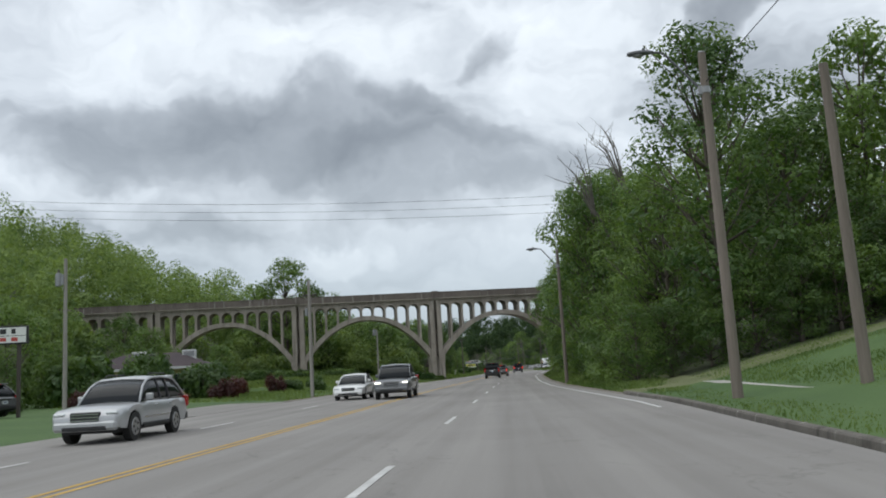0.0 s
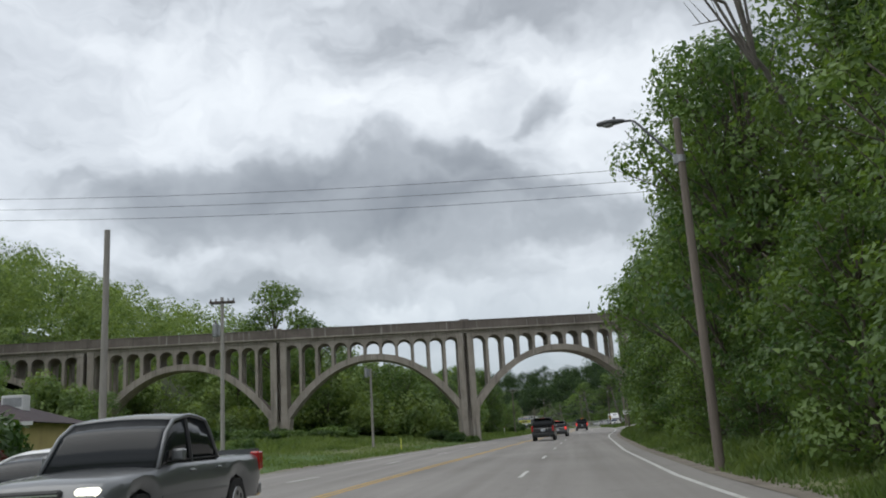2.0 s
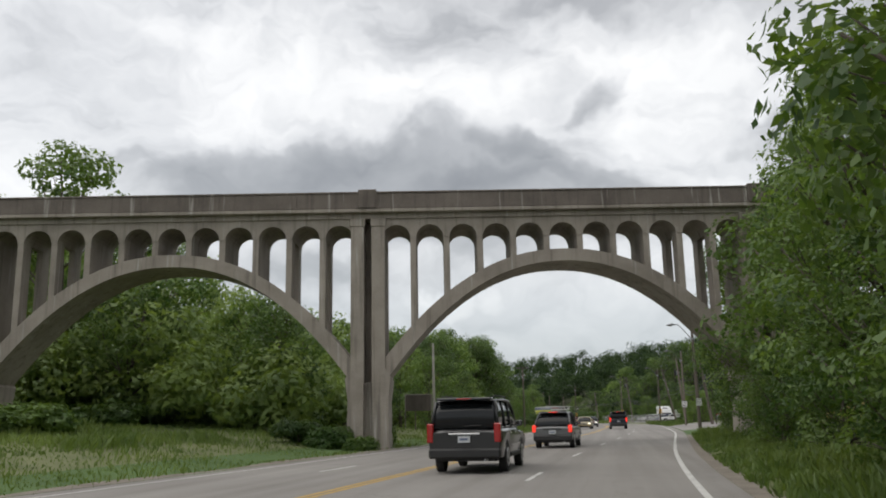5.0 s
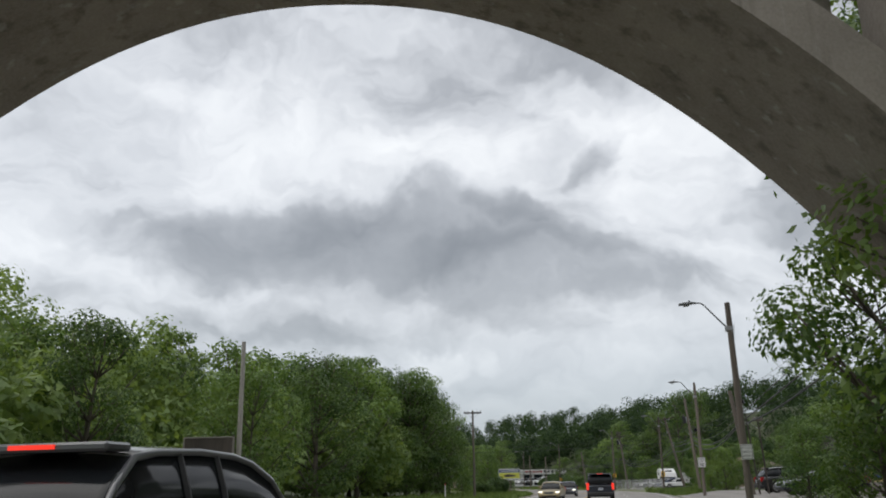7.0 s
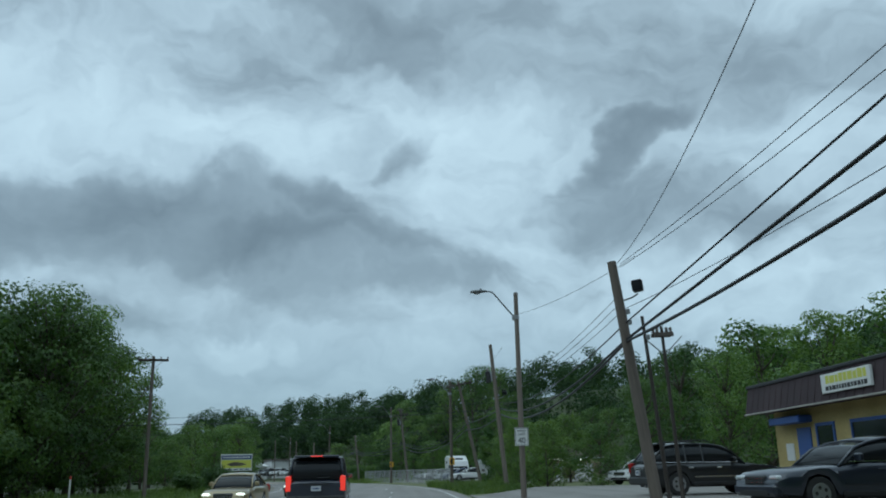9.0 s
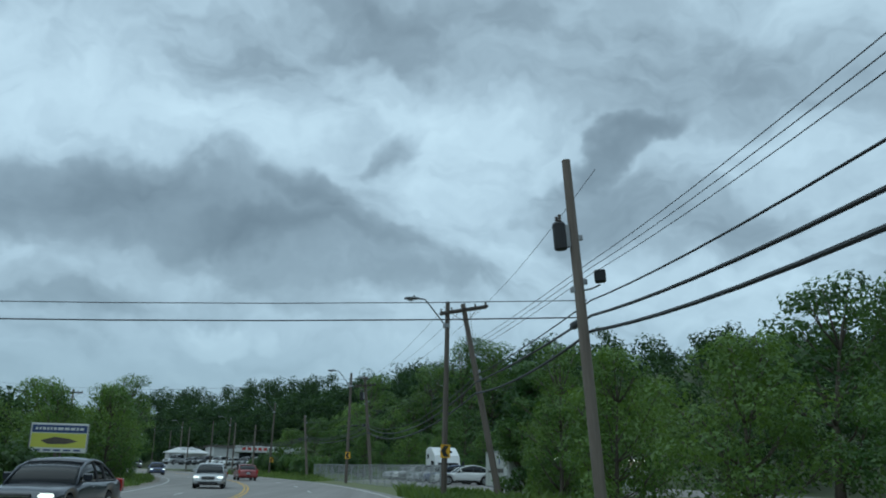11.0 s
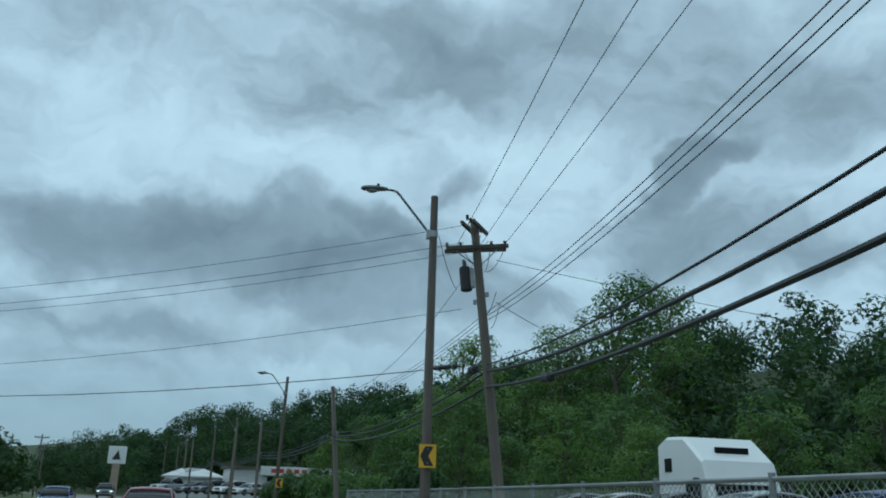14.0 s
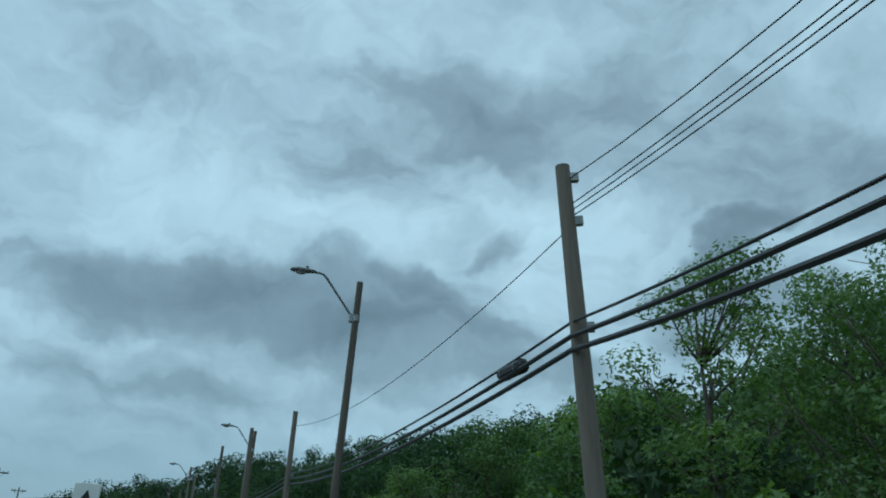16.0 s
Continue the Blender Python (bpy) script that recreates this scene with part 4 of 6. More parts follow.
utility_pole(-11.6, 213.0, 9.0, arms=((8.75, 0.95, 10),), radius=0.13)
utility_pole(-25.3, 280, 8.3, arms=((8.0, 0.9, 12),), radius=0.13, z=0.1)
utility_pole(-13.6, 158.6, 7.9, radius=0.13, wood="pole_pale", label="tall bleached pole in the scrub")
utility_pole(-14.2, 59.7, 8.4, radius=0.13, wood="pole_pale", label="tall plain grey pole on the verge")
utility_pole(-19.0, 80.2, 9.6, arms=((9.3, 0.7, 8),), transformer=(7.7, 200), radius=0.13, wood="pole_pale", can="steel", label="bleached wooden pole with a crossarm and a grey transformer")
utility_pole(-16.62, 106.3, 6.7, transformer=(6.35, 200), radius=0.12, wood="pole_pale", can="steel", z=land(-16.62, 106.3), label="bleached wooden pole with a grey box before the bridge")
utility_pole(-24.6, 45, 8.8, transformer=(7.6, 200), radius=0.13, wood="pole_pale", can="steel", label="bleached wooden pole with a grey transformer")
for px, py, ph in ((-30, 355, 8), (-58, 372, 9), (-72, 402, 9), (-52, 318, 9), (-95, 430, 10), (-16, 322, 7.5), (-38, 374, 8), (2, 330, 7)):
    utility_pole(px, py, ph, arms=((ph - 0.5, 1.0, 15),) if px < -50 else (), radius=0.13, z=land(px, py), label="distant bare utility pole")



def cable(a, b, sag, r=0.012, label="thin black overhead cable sagging between poles", segments=14):
    a, b = Vector(a), Vector(b)
    pts = [a.lerp(b, i / segments) - Vector((0, 0, 4 * sag * (i / segments) * (1 - i / segments))) for i in range(segments + 1)]
    ob = mesh_ob("overhead_cable", tubed(pts, r, 5), "cable")
    return tagged(ob, label, "cable", "overhead cables")


def line(points, sag, r, label):
    for a, b in zip(points, points[1:]):
        cable(a, b, sag * (Vector(a) - Vector(b)).length / 38, r, label)


THICK = "thick black bundled telephone cable"
THIN = "thin black power line"
STOPS = [(12.0, 140), (11.0, 179.9), (11.3, 213.5), (10.25, 231.2), (4.65, 269.5), (-2.85, 291.2), (-11.5, 312.4), (-22.2, 337.4), (-38, 374)]


def run(stops, heights, sags, r, label):
    for (x0, y0), (x1, y1), z0, z1, g in zip(stops, stops[1:], heights, heights[1:], sags):
        cable((x0, y0, z0), (x1, y1, z1), g, r, label, 18)


run(STOPS, (8.0, 5.2, 5.75, 5.65, 5.15, 4.7, 4.5, 4.7, 5.0), (0.05, 0.7, 0.1, 1.2, 0.6, 0.4, 0.4, 0.5), 0.022, THICK)
run(STOPS, (7.3, 4.75, 5.35, 5.35, 4.95, 4.5, 4.3, 4.5, 4.8), (0.05, 0.8, 0.12, 1.3, 0.58, 0.4, 0.4, 0.5), 0.038, THICK)
run(STOPS, (7.6, 4.7, 4.95, 4.85, 4.5, 4.3, 4.1, 4.3, 4.6), (0.9, 0.95, 0.3, 1.2, 0.58, 0.4, 0.4, 0.5), 0.042, THICK)
for dz in (0.0, 0.17, 0.34):
    run(STOPS[1:6], (5.6 + dz * 1.5, 6.45 + dz, 6.87 + dz * 1.25, 6.45 + dz * 0.8, 6.3 + dz * 0.6), (0.55, 0.06, 1.1, 0.6), 0.009, THIN)
for x0, z0, z1, g in ((12.0, 8.7, 6.9, 0.9), (12.6, 8.1, 6.8, 0.8), (12.0, 6.6, 5.6, 0.9)):
    cable((x0, 140, z0), (11.0, 179.9, z1), g, 0.009, THIN, 18)
line([(-2.9, 291.2, 6.1), (-11.6, 312.4, 6.3)], 1.2, 0.009, THIN)
cable((8.5, 159.7, 7.85), (10.8, 179.9, 6.8), 0.75, 0.008, THIN)
line([(6.07, 23.3, 9.0), (11.5, -10, 13.0)], 0.3, 0.012, THIN)
line([(11.2, 179, 6.9), (9.9, 194.2, 8.1)], 0.5, 0.008, THIN)
for k in (-1, 0, 1):
    line([(9.7 + 0.9 * k, 231.2, 8.95), (4.4 + 0.7 * k, 269.5, 8.75)], 0.5, 0.008, THIN)
line([(11.5, 213.5, 9.4), (10.6, 231.2, 9.0)], 0.5, 0.008, THIN)
line([(-2.9, 291.2, 6.9), (4.65, 269.5, 8.9)], 2.2, 0.009, THIN)
# spans that cross the road
line([(11.2, 213.5, 5.75), (-45, 213, 6.2)], 0.62, 0.012, THIN)
line([(11.2, 213.5, 5.3), (-45, 213, 5.8)], 0.62, 0.018, THIN)
for z0, z1, r in ((9.35, 10.0, 0.008), (8.8, 9.35, 0.009), (8.5, 9.1, 0.008), (6.75, 6.8, 0.008), (5.05, 6.7, 0.014)):
    line([(3.9, 269.4, z0), (-42, 284, z1)], 1.1, r, THIN)
cable((4.9, 269.5, 8.3), (20, 266, 4.7), 0.15, 0.009, THIN)
cable((4.9, 269.5, 7.0), (17.6, 264.6, 3.2), 1.3, 0.009, THIN)
for dz in (-1.1, 0.0, 1.1):
    cable((-120, 108, 34 + dz), (60, 108, 22.5 + dz), 4.6, 0.02, "high thin transmission line over the valley", 26)


for x, y, z, x1, z1 in ((4.7, 269.4, 8.6, 4.55, 7.9), (5.1, 269.4, 8.55, 4.6, 7.9), (3.9, 269.4, 8.55, 4.5, 8.1), (4.9, 269.4, 7.3, 4.6, 6.6), (5.0, 269.4, 6.9, 4.75, 6.2), (3.2, 267.5, 8.4, 3.7, 6.9), (9.9, 231.0, 8.7, 10.1, 7.2)):
    cable((x, y, z), (x1, y, z1), 0.16, 0.01, "short black jumper wire drooping beside a pole", 8)


def splice(x, y, z, rz, length=0.75, r=0.09, tilt=8):
    t = thing("cable_splice_case", x, y, z, rz, "black splice case hung on the cable", "splice case")
    t.matrix_basis = t.matrix_basis @ pose(0, 0, 0, 0, tilt, 0)
    part("case", tubed([(-length / 2, 0, 0), (-length / 2 + 0.06, 0, 0), (length / 2 - 0.06, 0, 0), (length / 2, 0, 0)], [r * 0.5, r, r, r * 0.5], 10), "cable", t)
    for sx in (-1, 1):
        part("band", tubed([(sx * length * 0.3 - 0.02, 0, 0), (sx * length * 0.3 + 0.02, 0, 0)], r * 1.06, 10), "lamp_grey", t)


splice(11.2, 214.6, 5.33, 93, 1.0, 0.11, 0)
splice(5.66, 262.6, 3.82, 98, 0.8, 0.1, -6)
splice(3.45, 269.5, 5.03, 162, 0.75, 0.07, 3)
splice(4.3, 270.6, 5.15, 109, 0.5, 0.13, 0)
splice(-3.6, 293.2, 4.45, 112, 0.9, 0.12, 0)


# ---- signs ----
M["sign_white"] = plain("sign_white", (0.72, 0.72, 0.70), 0.45)
M["sign_black"] = plain("sign_black", (0.02, 0.02, 0.02), 0.5)
M["sign_yellow"] = plain("sign_yellow", (0.72, 0.40, 0.02), 0.45)
M["sign_blue"] = plain("sign_blue", (0.05, 0.08, 0.2), 0.5)
M["sign_lime"] = plain("sign_lime", (0.62, 0.62, 0.10), 0.5)
M["sign_red"] = plain("sign_red", (0.45, 0.06, 0.05), 0.5)


def lettering(text, size, x, y, z, parent, mat):
    """Upright letters that face -y."""
    cu = bpy.data.curves.new("lettering", "FONT")
    cu.body, cu.size, cu.align_x, cu.align_y, cu.extrude = text, size, "CENTER", "CENTER", 0.002
    ob = new("lettering", cu)
    dg = bpy.context.evaluated_depsgraph_get()
    me = bpy.data.meshes.new_from_object(ob.evaluated_get(dg))
    bpy.data.objects.remove(ob)
    me.materials.clear()
    me.materials.append(M[mat])
    o = new("lettering", me)
    o.parent = parent
    o.matrix_basis = pose(x, y, z, 90, 0, 0)
    return o


def panel_sign(name, x, y, z, w, h, rz, label, category="sign", back="sign_white", border=None):
    t = thing(name, x, y, z, rz, label, category)
    part("panel", boxed(-w / 2, w / 2, 0, 0.012, -h / 2, h / 2, 0.004), back, t)
    if border:
        b = 0.02
        for x0, x1, z0, z1 in ((-w / 2 + b, w / 2 - b, h / 2 - 2 * b, h / 2 - b), (-w / 2 + b, w / 2 - b, -h / 2 + b, -h / 2 + 2 * b), (-w / 2 + b, -w / 2 + 2 * b, -h / 2 + 2 * b, h / 2 - 2 * b), (w / 2 - 2 * b, w / 2 - b, -h / 2 + 2 * b, h / 2 - 2 * b)):
            part("border", boxed(x0, x1, -0.004, 0, z0, z1), border, t)
    for zz in (-h * 0.3, h * 0.3):
        part("bolt", boxed(-0.015, 0.015, -0.012, 0.0, zz - 0.015, zz + 0.015, 0.004), "steel", t)
    return t


sg = panel_sign("traffic_sign", 8.40, 159.4, 2.45, 0.48, 0.60, 4, "white traffic sign lettered in black on a wooden pole", border="sign_black")
for i, word in enumerate(("REDUCED", "SPEED", "AHEAD")):
    lettering(word, 0.135 if i else 0.105, 0, -0.006, 0.16 - 0.16 * i, sg, "sign_black")
sg = panel_sign("speed_limit_sign", 9.93, 194.0, 2.75, 0.6, 0.76, 4, "white speed limit sign on a wooden pole", border="sign_black")
lettering("SPEED", 0.14, 0, -0.006, 0.24, sg, "sign_black")
lettering("LIMIT", 0.14, 0, -0.006, 0.09, sg, "sign_black")
lettering("40", 0.34, 0, -0.006, -0.17, sg, "sign_black")


def chevron(x, y, z, w, h, rz):
    t = panel_sign("chevron_sign", x, y, z, w, h, rz, "yellow curve sign with a black chevron on a pole", back="sign_yellow")
    k = w / 0.62
    bm = prismed([(0.22 * k, 0.34 * k), (-0.10 * k, 0.34 * k), (-0.27 * k, 0), (-0.10 * k, -0.34 * k), (0.22 * k, -0.34 * k), (0.02 * k, 0)], -0.005, 0.0)
    bmesh.ops.recalc_face_normals(bm, faces=bm.faces)
    part("chevron", bm, "sign_black", t, "black arrow band")


chevron(8.87, 230.9, 2.2, 0.44, 0.58, 4)
chevron(3.1, 267.2, 2.4, 0.44, 0.58, 8)
chevron(-7.9, 303, 2.1, 0.44, 0.58, 16)


def billboard():
    t = thing("billboard", -10.9, 238.6, 0.1, 6, "small roadside billboard, navy band over a yellow field, on a post", "billboard")
    for px in (-0.12, 0.12):
        part("post", boxed(px - 0.06, px + 0.06, 0.03, 0.15, -0.4, 1.75, 0.01), "pole_wood", t)
    part("panel", boxed(-1.45, 1.45, -0.04, 0.025, 1.7, 3.2, 0.01), "sign_white", t)
    part("header", boxed(-1.36, 1.36, -0.048, -0.041, 2.72, 3.1), "sign_blue", t)
    part("field", boxed(-1.36, 1.36, -0.048, -0.041, 1.95, 2.68), "sign_lime", t)
    rng = random.Random(4)
    px = -1.2
    while px < 1.15:
        w = rng.uniform(0.08, 0.28)
        part("bar", boxed(px, min(1.25, px + w), -0.054, -0.0485, 2.85, 2.98), "sign_white", t)
        px += w + 0.06
    for k in range(5):
        part("bar", boxed(-1.2 + 0.5 * k, -0.85 + 0.5 * k, -0.054, -0.042, 1.78, 1.86), "sign_blue", t)
    bm = prismed([(-0.9, 2.3), (-0.2, 2.5), (0.5, 2.42), (0.95, 2.28), (0.4, 2.14), (-0.5, 2.12)], -0.054, -0.0485)
    bmesh.ops.recalc_face_normals(bm, faces=bm.faces)
    part("emblem", bm, "pole_dark", t)
    for px in (-1.45, 1.41):
        part("frame", boxed(px, px + 0.04, -0.06, -0.04, 1.7, 3.2), "steel", t)


billboard()


def notice_board():
    t = thing("notice_board", -14.9, 158.2, 0.1, 8, "back of a weathered brown board on two white posts", "sign")
    part("panel", boxed(-1.1, 1.1, 0, 0.06, 2.1, 3.45, 0.01), "pole_dark", t)
    for x0 in (-1.16, 1.1):
        part("post", boxed(x0, x0 + 0.08, -0.02, 0.08, -0.3, 3.5, 0.01), "kerb", t)
    part("rail", boxed(-1.1, 1.1, -0.02, 0.08, 3.453, 3.52, 0.01), "kerb", t)
    part("centre_post", boxed(-0.3, -0.2, 0.08, 0.18, -0.3, 3.2, 0.01), "pole_wood", t)


notice_board()


def diner_sign():
    t = thing("pole_sign", -25.9, 40.5, 0.5, 12, "white lettered sign board on two dark posts", "sign")
    for px in (-1.2, 1.2):
        part("post", boxed(px - 0.08, px + 0.08, 0, 0.16, -0.9, 4.0), "pole_dark", t)
    part("panel", boxed(-1.7, 1.7, -0.15, 0.0, 3.42, 4.35, 0.02), "sign_black", t)
    part("face", boxed(-1.6, 1.6, -0.165, -0.151, 3.86, 4.27), "sign_white", t)
    part("face", boxed(-1.6, 1.6, -0.165, -0.151, 3.5, 3.83), "sign_white", t)
    for k, w in enumerate((0.26, 0.16, 0.3, 0.3, 0.2)):
        part("bar", boxed(-1.3 + 0.55 * k, -1.3 + 0.55 * k + w, -0.172, -0.166, 3.94, 4.2), "sign_black", t)
        part("bar", boxed(-1.3 + 0.55 * k, -1.0 + 0.55 * k, -0.172, -0.166, 3.57, 3.76), "sign_red", t)


diner_sign()


def marker_post(x, y, colour, h=1.0):
    t = thing("marker_post", x, y, land(x, y) - 0.05, 0, "slim plastic marker post in the grass", "marker post")
    part("post", boxed(-0.05, 0.05, -0.015, 0.015, 0, h, 0.01), colour, t)
    part("cap", boxed(-0.055, 0.055, -0.02, 0.02, h * 0.9, h + 0.02, 0.01), "sign_red" if colour == "sign_white" else colour, t)


marker_post(-13.4, 102.3, "sign_lime", 0.95)
marker_post(-29.5, 84, "sign_white", 1.5)
marker_post(-13.2, 205, "sign_white", 1.4)
ys = thing("yard_sign", -22, 92, 0.15, 10, "small white folded yard sign on the grass", "sign")
bm = prismed([(-0.35, 0), (0.35, 0), (0.1, 0.85), (-0.1, 0.85)], -0.02, 0.02)
bmesh.ops.recalc_face_normals(bm, faces=bm.faces)
part("board", bm, "sign_white", ys)


# ---- kerbs, path, lots ----
def build_kerbs():
    k = thing("kerb", 0, 0, 0, 0, "long concrete kerb with worn edge", "kerb", kind="structure")
    y = -40.0
    while y < 33:
        a0, a1 = axis(y) + right_edge(y) + 0.85, axis(y + 3) + right_edge(y + 3) + 0.85
        bm = bmesh.new()
        for yy, a in ((y + 0.01, a0), (y + 2.99, a1)):
            ring = [bm.verts.new((a + dx, yy, dz)) for dx, dz in ((0, -0.1), (0.02, 0.08), (0.05, 0.11), (0.17, 0.12), (0.18, -0.1))]
            if yy > y + 1:
                for i in range(4):
                    bm.faces.new((last[i], last[i + 1], ring[i + 1], ring[i]))
            last = ring
        part("kerb_stone", bm, "kerb_dark", k)
        y += 3
    p = bmesh.new()
    for i in range(18):
        yy = -20 + 4 * i
        v = [p.verts.new((x, yy, land(x, yy) + 0.05)) for x in (axis(yy) + 9.0, axis(yy) + 9.4)]
        if i:
            p.faces.new((last[0], last[1], v[1], v[0]))
        last = v
    tagged(mesh_ob("footpath", p, "path"), "pale concrete footpath across the grass bank", "path", kind="structure")
    for name, y0, y1, s0, s1, label in (("parking_lot", 171, 208, 4.6, 17.5, "worn grey asphalt forecourt beside the road"), ("sales_lot", 238, 282, 6.5, 30, "cracked asphalt lot behind a fence"), ("diner_drive", 36, 52, -30, -12.2, "pale asphalt driveway")):
        top = 0.45 if name == "parking_lot" else 0.3 if name == "sales_lot" else 0.08
        bm = bmesh.new()
        inner, near = (s0, s1) if abs(s0) < abs(s1) else (s1, s0)
        steps = [(inner, 0.012), (inner + math.copysign(3.4, near), top), (near, top)]
        rows = []
        for k in range(13):
            y = y0 + (y1 - y0) * k / 12
            rise = min(1.0, k, 12 - k)
            rows.append([bm.verts.new((axis(y) + a, y, 0.012 + (zz - 0.012) * rise)) for a, zz in steps])
        for r, q in zip(rows, rows[1:]):
            for k in range(2):
                bm.faces.new((r[k], r[k + 1], q[k + 1], q[k]))
        bmesh.ops.recalc_face_normals(bm, faces=bm.faces)
        rim = [e for e in bm.edges if e.is_boundary]
        out = bmesh.ops.extrude_edge_only(bm, edges=rim)
        for v in out["geom"]:
            if isinstance(v, bmesh.types.BMVert):
                v.co.z = -0.4
        tagged(mesh_ob(name, bm, "asphalt"), label, "ground", kind="structure")


build_kerbs()


# ---- vehicles ----
M["tyre"] = varied("tyre_rubber", (0.012, 0.012, 0.012), (0.035, 0.034, 0.033), 0.85, s1=4, s2=40, relief=0.002)
M["rim"] = plain("alloy_rim", (0.42, 0.42, 0.43), 0.3, 0.8)
M["trim_black"] = plain("black_plastic_trim", (0.02, 0.02, 0.021), 0.55)
M["chrome"] = plain("chrome_trim", (0.62, 0.62, 0.63), 0.15, 1.0)
M["plate"] = plain("number_plate_white", (0.55, 0.57, 0.6), 0.4)
M["plate_bar"] = plain("number_plate_bar", (0.12, 0.15, 0.25), 0.5)
M["tail_red"] = plain("tail_lamp_red", (0.36, 0.012, 0.012), 0.18, 0, 0.5)
M["tail_lit"] = plain("tail_lamp_lit", (0.4, 0.015, 0.012), 0.2, 0, 0.5, 0.7, (1.0, 0.05, 0.03))
M["head_lamp"] = plain("head_lamp_clear", (0.55, 0.57, 0.58), 0.1, 0.2, 0.5)
M["head_lit"] = plain("head_lamp_lit", (0.8, 0.8, 0.75), 0.2, 0, 0.0, 1.6, (1.0, 0.95, 0.8))
for nm, col in (("black", (0.012, 0.013, 0.015)), ("silver", (0.42, 0.43, 0.44)), ("white", (0.72, 0.72, 0.71)), ("grey", (0.12, 0.125, 0.13)), ("blue", (0.03, 0.05, 0.14)), ("navy", (0.02, 0.025, 0.04)), ("red", (0.2, 0.02, 0.02)), ("gold", (0.30, 0.24, 0.12)), ("teal", (0.03, 0.06, 0.065))):
    M["paint_" + nm] = plain("car_paint_" + nm, col, 0.32, 0.25 if nm != "white" else 0.0, 0.8)

# side outlines: length, width, height, then (x along from the nose, z) of the lower body's top, and the glasshouse
SHAPES = {
    "suv": dict(L=5.2, W=2.0, H=1.95, belt=1.17, hood=1.1, nose=0.0, cowl=1.5, roof0=2.2, roof1=4.88, tail=5.12, tyre=0.40, front=1.02, rear=4.0, clear=0.42),
    "crossover": dict(L=4.75, W=1.88, H=1.68, belt=1.02, hood=0.98, nose=0.0, cowl=1.35, roof0=2.15, roof1=4.05, tail=4.66, tyre=0.37, front=0.95, rear=3.75, clear=0.36),
    "sedan": dict(L=4.8, W=1.82, H=1.45, belt=0.93, hood=0.86, nose=0.0, cowl=1.45, roof0=2.3, roof1=3.5, tail=4.35, tyre=0.33, front=0.95, rear=3.75, clear=0.30),
    "pickup": dict(L=5.6, W=1.98, H=1.85, belt=1.14, hood=1.08, nose=0.0, cowl=1.6, roof0=2.25, roof1=3.4, tail=3.7, tyre=0.39, front=1.0, rear=4.4, clear=0.42),
    "van": dict(L=5.1, W=1.98, H=1.78, belt=1.0, hood=0.95, nose=0.0, cowl=1.05, roof0=2.1, roof1=4.75, tail=5.05, tyre=0.34, front=0.95, rear=4.0, clear=0.32),
}


def lofted(sections):
    """Closed cross-sections joined into one skin."""
    bm = bmesh.new()
    last = None
    for sec in sections:
        ring = [bm.verts.new(p) for p in sec]
        if last:
            n = len(ring)
            for i in range(n):
                bm.faces.new((last[i], last[(i + 1) % n], ring[(i + 1) % n], ring[i]))
        else:
            bm.faces.new(ring[::-1])
        last = ring
    bm.faces.new(last)
    bmesh.ops.recalc_face_normals(bm, faces=bm.faces)
    return bm


